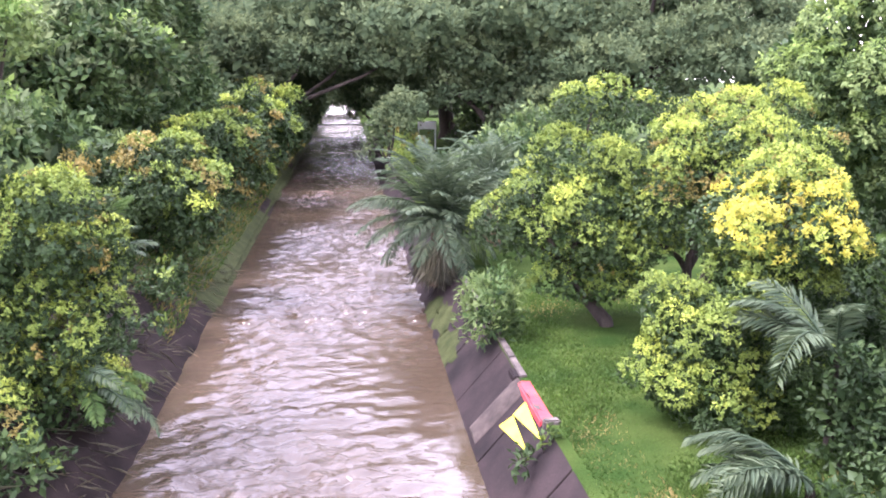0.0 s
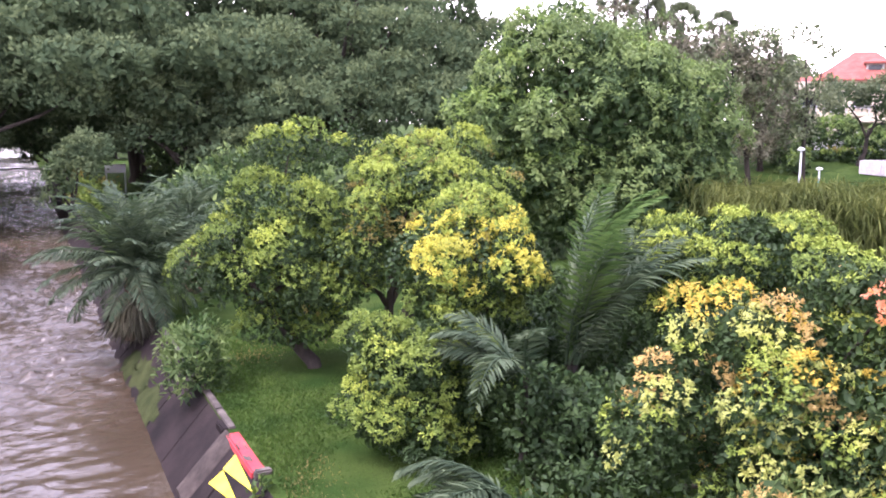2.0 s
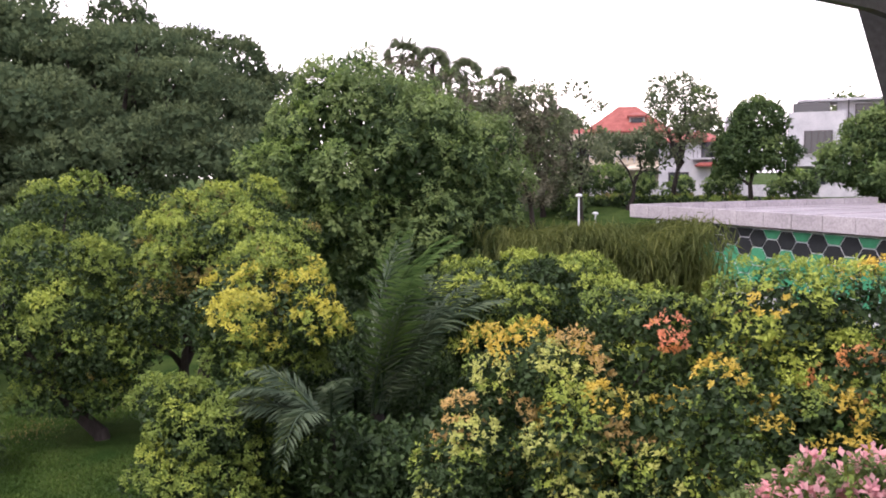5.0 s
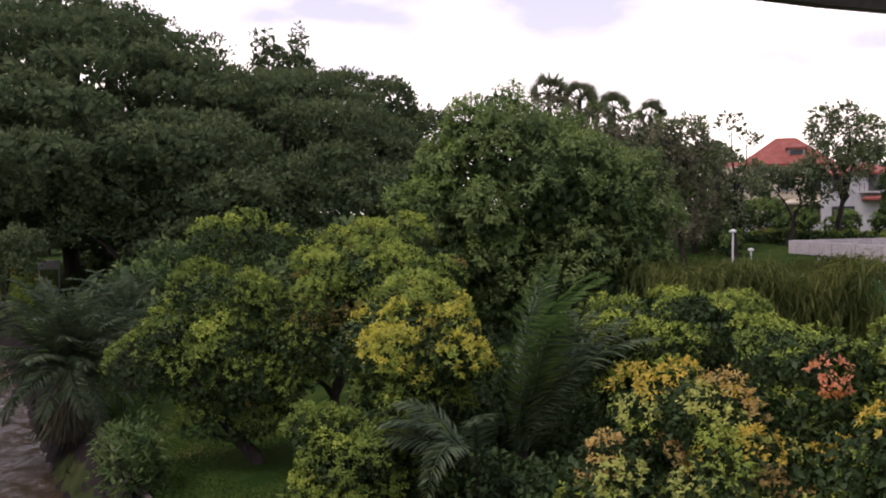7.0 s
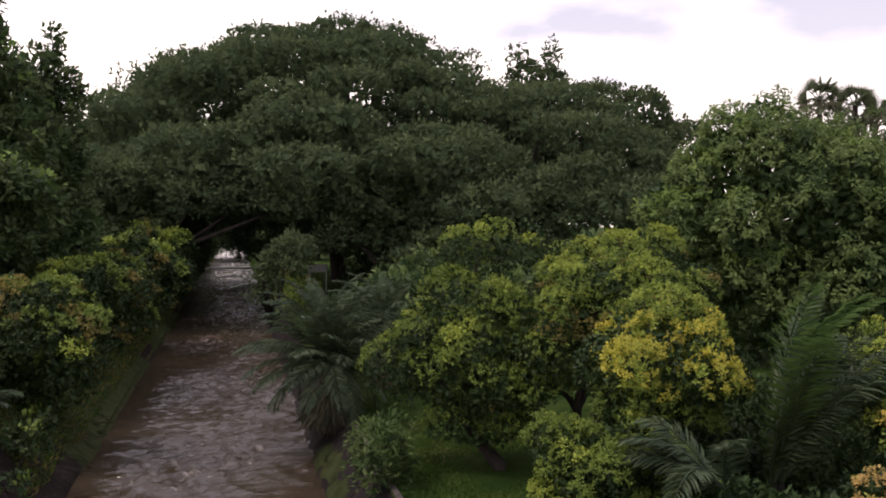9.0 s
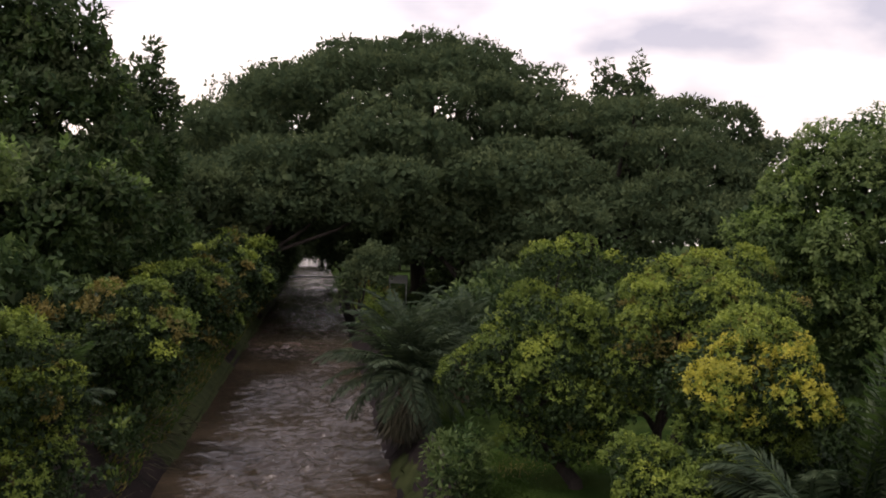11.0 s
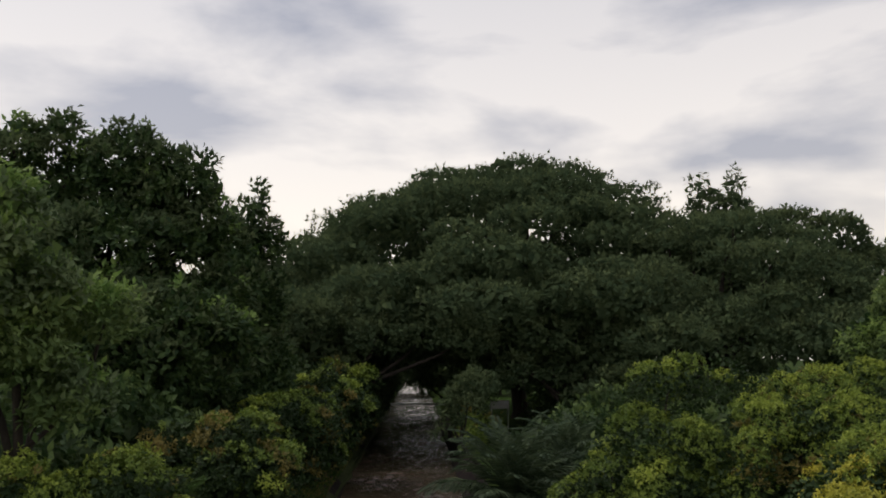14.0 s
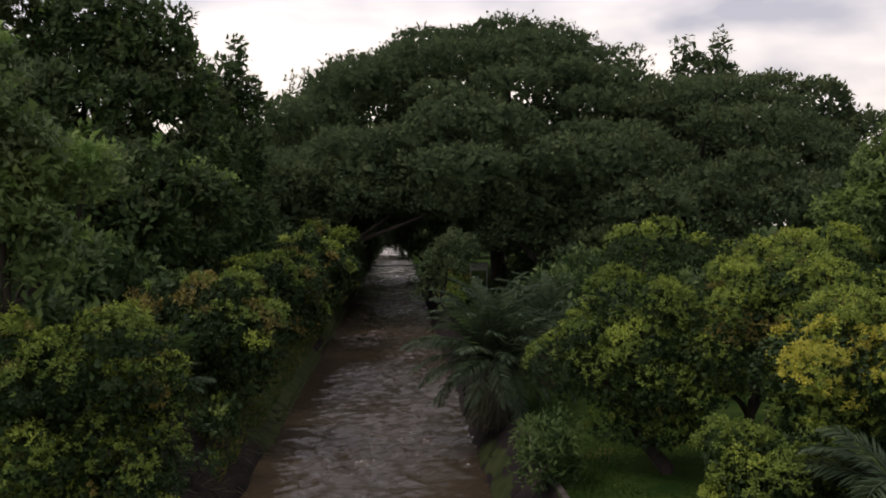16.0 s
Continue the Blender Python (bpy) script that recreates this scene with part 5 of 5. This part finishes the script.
def garden_wall():
    w = empty("boundary_wall", 76, 50, 4.4, label="low pale garden wall in front of the houses", category="wall", kind="structure")
    r = random.Random(2)
    d = Vector((78.0, 33.0)) - Vector((70.0, 62.0))
    n = 10
    ang = math.atan2(d.y, d.x)
    for k in range(n):
        c = Vector((70.0, 62.0)) + d * ((k + 0.5) / n)
        bm = box(-d.length / n / 2 + 0.03, -0.1, 0, d.length / n / 2 - 0.03, 0.1, 1.3 + r.uniform(-0.1, 0.2), 0.02)
        bmesh.ops.transform(bm, matrix=Matrix.Translation((c.x - 76, c.y - 50, 0)) @ Matrix.Rotation(ang, 4, "Z"), verts=bm.verts)
        part("wall_bay", bm, M_WHITE, w)


garden_wall()
for k, (x, y) in enumerate(((54.5, 48.5), (57, 45), (59, 41.5), (60.3, 38), (61, 34.5), (61.5, 31), (62, 27))):
    tree("hedge", "low clipped dark hedge along the park edge", "hedge", (x, y, terrain(x, y)),
         [(x, y, terrain(x, y) + 0.45, 1.5, 0.6), (x - 0.5, y + 1.8, terrain(x, y) + 0.45, 1.4, 0.55)],
         [OLD_SHADED, MID, RUST], shaded_flush(0.05, 0.0, 0.5, 1.0, 240 + k, 0.4), 0.22, 12, 250 + k, 0.06, "park hedge", tuft=0.4, limbs=2)


# ---- park trees and fan palms ----
def fan_palm(x, y, height, seed):
    z = terrain(x, y)
    r = np.random.RandomState(seed)
    ob = empty("fan_palm", x, y, z, label="tall fan palm with a tufted head", category="palm", group="fan palms")
    v, q = tube([(0, 0, -0.2), (0.15, 0, height * 0.5), (0, 0, height)], [0.25, 0.18, 0.16], 8)
    arrays("trunk", v, q, [M_BARK], None, ob, smooth=True)
    for k in range(20):
        a, e = r.rand() * 6.28, -0.25 + 1.6 * r.rand()
        d = np.array([math.cos(a) * math.cos(e), math.sin(a) * math.cos(e), math.sin(e)])
        hub = np.array([0, 0, height]) + d * 0.75
        n = 13
        s = np.linspace(-1.25, 1.25, n)
        side = unit(np.cross(d, r.normal(size=3))[None])[0]
        ax = d[None] * np.cos(s)[:, None] + side[None] * np.sin(s)[:, None] + np.array([0, 0, -0.2])
        bv, bf = leaf_blades(np.repeat(hub[None], n, 0), ax, np.repeat(np.cross(d, side)[None], n, 0), np.full(n, 0.9), np.full(n, 0.11))
        sv, sq = tube([(0, 0, height), tuple(hub)], [0.03, 0.02], 4)
        vv, ff = join([(bv, bf), (sv, np.concatenate([sq[:, [0, 1, 2]], sq[:, [0, 2, 3]]]))])
        arrays("fan_leaf", vv, ff, [GREYTREE], None, ob)


for k, (x, y, top) in enumerate(((36.2, 48.0, 15.1), (39.1, 48.3, 14.8), (46.2, 52.8, 15.0), (51.7, 54.5, 14.9), (42.5, 50.5, 13.8))):
    fan_palm(x, y, top - terrain(x, y), 260 + k)


def park_tree(label, x, y, lobes, mats, leaf, density, seed, radius, tuft=0.6, cover=0.7, **kw):
    z = terrain(x, y)
    return tree("tree", label, "tree", (x, y, z), lobes, mats, shaded_flush(0.08, 0.0, 0.5, 0.8, seed, 0.4), leaf, density, seed + 1, radius, "park trees", tuft=tuft, cover=cover, clump=0.35, **kw)


park_tree("grey-brown tree hung with dry creepers", 43.0, 42.1, [(43, 42, 11.5, 1.8, 2.0), (41.8, 43, 9.5, 1.8, 2.2), (44.0, 41.5, 8.5, 1.7, 2.4), (43, 42, 6.3, 1.5, 2.0), (41.5, 43, 12.0, 1.2, 1.2)], [BROWNLEAF, GREYTREE, VINE], 0.25, 9, 270, 0.2, inner=0.3)
park_tree("grey-green slender tree in the park", 46.0, 40.4, [(46.5, 41.2, 12.7, 0.9, 1.0), (45.6, 41.5, 10.5, 1.1, 1.2), (46.8, 40.2, 9.0, 1.4, 1.3), (45.6, 40.8, 7.0, 1.3, 1.5), (47.3, 40.7, 11.6, 0.7, 0.7)], [GREYTREE, GREYTREE, VINE], 0.25, 9, 274, 0.18, inner=0.3)
park_tree("tall airy tree with upright branches", 58.7, 41.9, [(57.8, 42.6, 13.0, 1.3, 1.7), (59.2, 41.4, 13.6, 1.4, 1.7), (60.2, 40.6, 12.2, 1.5, 1.8), (58.2, 42.3, 10.6, 1.6, 1.6), (60.0, 40.9, 10.0, 1.6, 1.4), (58.9, 41.8, 8.3, 1.0, 1.0)], [GREYTREE, RAIN_MID, VINE], 0.26, 9, 278, 0.22, inner=0.3)
for k, (x, y, top, w) in enumerate(((35.5, 46.5, 14.8, 2.8), (39.5, 47.5, 14.4, 2.8), (46.5, 51.5, 14.6, 2.6), (51.0, 53.5, 14.4, 2.4), (49.0, 47.0, 12.0, 2.0))):
    park_tree("grey-green tree below the fan palms", x, y, [(x, y, top - 1.2, w * 0.6, 1.2), (x - w * 0.5, y + 0.5, top - 3.2, w * 0.7, 1.8), (x + w * 0.5, y - 0.5, top - 3.0, w * 0.7, 1.7), (x, y, top - 6.0, w * 0.9, 2.2)], [GREYTREE, BROWNLEAF, VINE], 0.28, 7, 340 + 3 * k, 0.2, inner=0.3)
park_tree("low dark spreading tree in the park", 55.5, 43.8, [(54.3, 44.8, 9.0, 1.8, 1.2), (56.4, 43.0, 9.3, 1.8, 1.3), (57.2, 43.0, 7.7, 1.2, 0.9)], [RAIN, GREYTREE, RAIN_MID], 0.25, 10, 282, 0.18)
park_tree("dense round dark green tree", 60.2, 36.0, [(60.4, 35.6, 10.6, 2.1, 1.9), (60.2, 36.3, 8.6, 2.6, 1.8), (60.6, 34.8, 8.2, 2.3, 1.6), (59.5, 37.2, 7.3, 1.6, 1.1)], [BROAD, BROAD, VINE], 0.28, 11, 286, 0.22, tuft=0.55, cover=1.0)
park_tree("broad green tree with drooping layers", 55.5, 25.0, [(55.8, 24.5, 9.2, 2.2, 1.5), (54.6, 25.6, 7.4, 2.4, 1.4), (56.3, 22.6, 9.4, 3.0, 2.2), (55.8, 23.0, 6.6, 3.2, 1.5)], [BROAD, VINE, FRESH], 0.28, 10, 290, 0.22, tuft=0.6, cover=1.0, flat=0.5)
for k, (x, y, w, h) in enumerate(((68.5, 52.5, 1.6, 1.3), (70, 49, 1.4, 1.2), (69.5, 44, 1.5, 1.5), (71, 38, 1.8, 1.4), (52, 47.5, 1.3, 1.2), (50, 44.5, 1.0, 0.9), (69, 57, 2, 2), (66, 60, 2, 2.4))):
    z = terrain(x, y)
    tree("shrub", "green garden shrub before the houses", "shrub", (x, y, z), [(x, y, z + h * 0.8, w, h), (x - w * 0.5, y + w * 0.6, z + h * 0.6, w * 0.7, h * 0.7)],
         [BROAD, VINE, VINE_LIGHT], shaded_flush(0.12, 0.0, 0.4, 1.2, 300 + k, 0.4), 0.25, 9, 310 + k, 0.07, "garden shrubs", tuft=0.45)
for k, (x, y, h, w) in enumerate(((95, 88, 12, 8), (104, 70, 11, 7), (72, 88, 13, 7), (62, 80, 12, 7), (105, 50, 12, 6), (100, 30, 11, 7), (110, 15, 12, 8))):
    tree("tree", "distant tree behind the houses", "tree", (x, y, 4.7),
         [(x, y, 4.7 + h * 0.72, w * 0.6, h * 0.24), (x - w * 0.4, y, 4.7 + h * 0.5, w * 0.5, h * 0.3), (x + w * 0.4, y - 1, 4.7 + h * 0.5, w * 0.5, h * 0.28)],
         [RAIN_MID, GREYTREE, VINE], shaded_flush(0.06, 0.0, 0.5, 0.4, 320 + k, 0.4), 0.6, 1.1, 330 + k, 0.3, "distant trees", clump=0.7, tuft=1.2, inner=0.4)


# ---- park fittings ----
def park_lamp(x, y, height, teal=True):
    z = terrain(x, y)
    ob = empty("park_lamp", x, y, z, label="slim park lamp post with a small white head", category="lamp post", group="park lamps")
    v, q = tube([(0, 0, -0.1), (0, 0, height * 0.55)], [0.07, 0.06], 10)
    arrays("lower_post", v, q, [M_TEAL if teal else M_LAMP], None, ob, smooth=True)
    v, q = tube([(0, 0, height * 0.55), (0, 0, height - 0.15)], [0.06, 0.05], 10)
    arrays("upper_post", v, q, [M_LAMP], None, ob, smooth=True)
    v, q = tube([(0, 0, height - 0.22), (0, 0, height - 0.16), (0, 0, height - 0.05), (0, 0, height)], [0.06, 0.21, 0.18, 0.02], 14)
    arrays("lamp_head", v, q, [M_LAMP], None, ob, smooth=True)


park_lamp(39.8, 35.2, 5.8 - terrain(39.8, 35.2))
park_lamp(45.8, 39.0, 4.4 - terrain(45.8, 39.0))
park_lamp(5.2, 85.0, 3.5, False)


def notice_board():
    ob = empty("notice_board", 7.0, 74.8, 1.2, label="white notice board on two posts by the canal", category="sign")
    part("board", box(-0.80, -0.04, 1.75, 0.80, 0.04, 2.45, 0.015), M_LAMP, ob)
    for x in (-0.72, 0.72):
        part("post", box(x - 0.05, 0.045, -0.2, x + 0.05, 0.12, 2.4, 0.01), M_LAMP, ob)


def pipe_crossing():
    ob = empty("pipe_crossing", -0.8, 112, 1.55, label="thin pale pipe crossing over the canal", category="pipe")
    v, q = tube([(-6.2, 0, 0), (0, 0, 0.02), (6.0, 0, 0)], [0.11, 0.11, 0.11], 10)
    arrays("pipe", v, q, [M_LAMP], None, ob, smooth=True)
    for x in (-6.0, 5.6):
        part("support", box(x - 0.15, -0.15, -1.2, x + 0.15, 0.15, -0.05, 0.02), M_PALE_CONCRETE, ob)


notice_board()
pipe_crossing()


# ---- covered footbridge that the view is from ----
def footbridge():
    ob = empty("footbridge", 0, 0, 5.45, label="dark steel covered footbridge over the canal", category="bridge")
    part("deck", box(-14, -2.2, -0.35, 16, 1.75, 0.0, 0.03), M_PALE_CONCRETE, ob)
    edge = [(16, 2.15), (6.6, 2.2), (5.2, 2.25), (4.25, 2.30), (3.1, 2.28), (2.68, 2.26), (2.29, 2.25), (2.12, 2.27), (1.85, 2.62), (1.5, 2.86), (1.1, 2.93), (-0.5, 2.95), (-0.90, 2.86), (-1.0, 2.62), (-1.07, 2.46), (-1.16, 2.33), (-1.34, 2.15), (-6, 2.1), (-14, 2.1)]
    bm = bmesh.new()
    rows_v = [[bm.verts.new((x, y, z)) for x, z in edge + [(-14, 2.98), (16, 2.98)]] for y in (2.0, 2.05)]
    bm.faces.new(rows_v[0])
    bm.faces.new(rows_v[1][::-1])
    n = len(rows_v[0])
    for k in range(n):
        bm.faces.new((rows_v[0][k], rows_v[0][(k + 1) % n], rows_v[1][(k + 1) % n], rows_v[1][k]))
    bmesh.ops.recalc_face_normals(bm, faces=bm.faces)
    part("arched_beam", bm, M_STEEL, ob)
    part("roof", box(-14, -2.4, 2.99, 16, 2.3, 3.1, 0.02), M_STEEL, ob)
    for side, foot, head in ((1, 6.45, 4.34), (-1, -2.6, -1.14)):
        bm = bmesh.new()
        low = [bm.verts.new((foot + side * a, 2.02 + c, -0.35)) for a, c in ((0, 0), (0.5, 0), (0.5, 0.16), (0, 0.16))]
        high = [bm.verts.new((v.co.x + head - foot, v.co.y, 2.5)) for v in low]
        bm.faces.new(low[::-1])
        bm.faces.new(high)
        for k in range(4):
            bm.faces.new((low[k], low[(k + 1) % 4], high[(k + 1) % 4], high[k]))
        bmesh.ops.recalc_face_normals(bm, faces=bm.faces)
        bmesh.ops.bevel(bm, geom=list(bm.edges), offset=0.015, segments=2, affect="EDGES")
        part("column", bm, M_STEEL, ob)
    for x in (-8.0, 7.0):
        part("pier", box(x - 0.4, -0.8, -5.0, x + 0.4, 0.8, -0.351, 0.05), M_PALE_CONCRETE, ob)


footbridge()


def bank_twigs():
    """Bare hanging stems and roots on the dark earth of the far slope."""
    r = np.random.RandomState(401)
    n = 700
    x = -6.3 + 2.0 * r.rand(n)
    y = 12 + 22 * r.rand(n)
    z = 1.6 - (x + 6.3) * 0.76
    base = np.stack([x, y, z + 0.15 * r.rand(n)], 1)
    axis = np.stack([0.8 + 0.3 * r.normal(size=n), 0.5 * r.normal(size=n), -0.35 + 0.4 * r.normal(size=n)], 1)
    L = 0.25 + 0.6 * r.rand(n)
    v, f = leaf_blades(base, axis, np.stack([0.4 * r.normal(size=n), r.normal(size=n), np.ones(n)], 1), L, 0.008 + 0.014 * r.rand(n))
    tagged(arrays("dry_twigs", v, f, [BROWNLEAF]), "thin dry twigs and roots on the dark canal slope", "twigs", kind="stuff")


bank_twigs()
for k, (x, y, z, a) in enumerate(((-4.9, 20.6, 1.1, 0.5), (-5.2, 23.5, 1.3, 0.7), (-5.3, 13.2, 0.9, 0.7), (-6.2, 12.2, 1.3, 0.9), (-5.5, 18.6, 1.2, 0.7), (-5.4, 25.8, 1.3, 0.6), (3.12, 13.0, 0.98, 0.24), (2.82, 12.9, 0.62, 0.14))):
    tree("shrub", "sparse green weeds on the canal slope", "shrub", (x, y, z - 0.3), [(x, y, z + 0.2, a, a * 0.6), (x + a * 0.5, y + 0.4, z - 0.05, a * 0.7, a * 0.4)],
         [OLD_SHADED, BROAD, MID], shaded_flush(0.12, 0.0, 0.4, 1.5, 410 + k, 0.5), 0.15, 22, 420 + k, 0.03, "slope weeds", tuft=0.22, cover=0.6, inner=0.15)
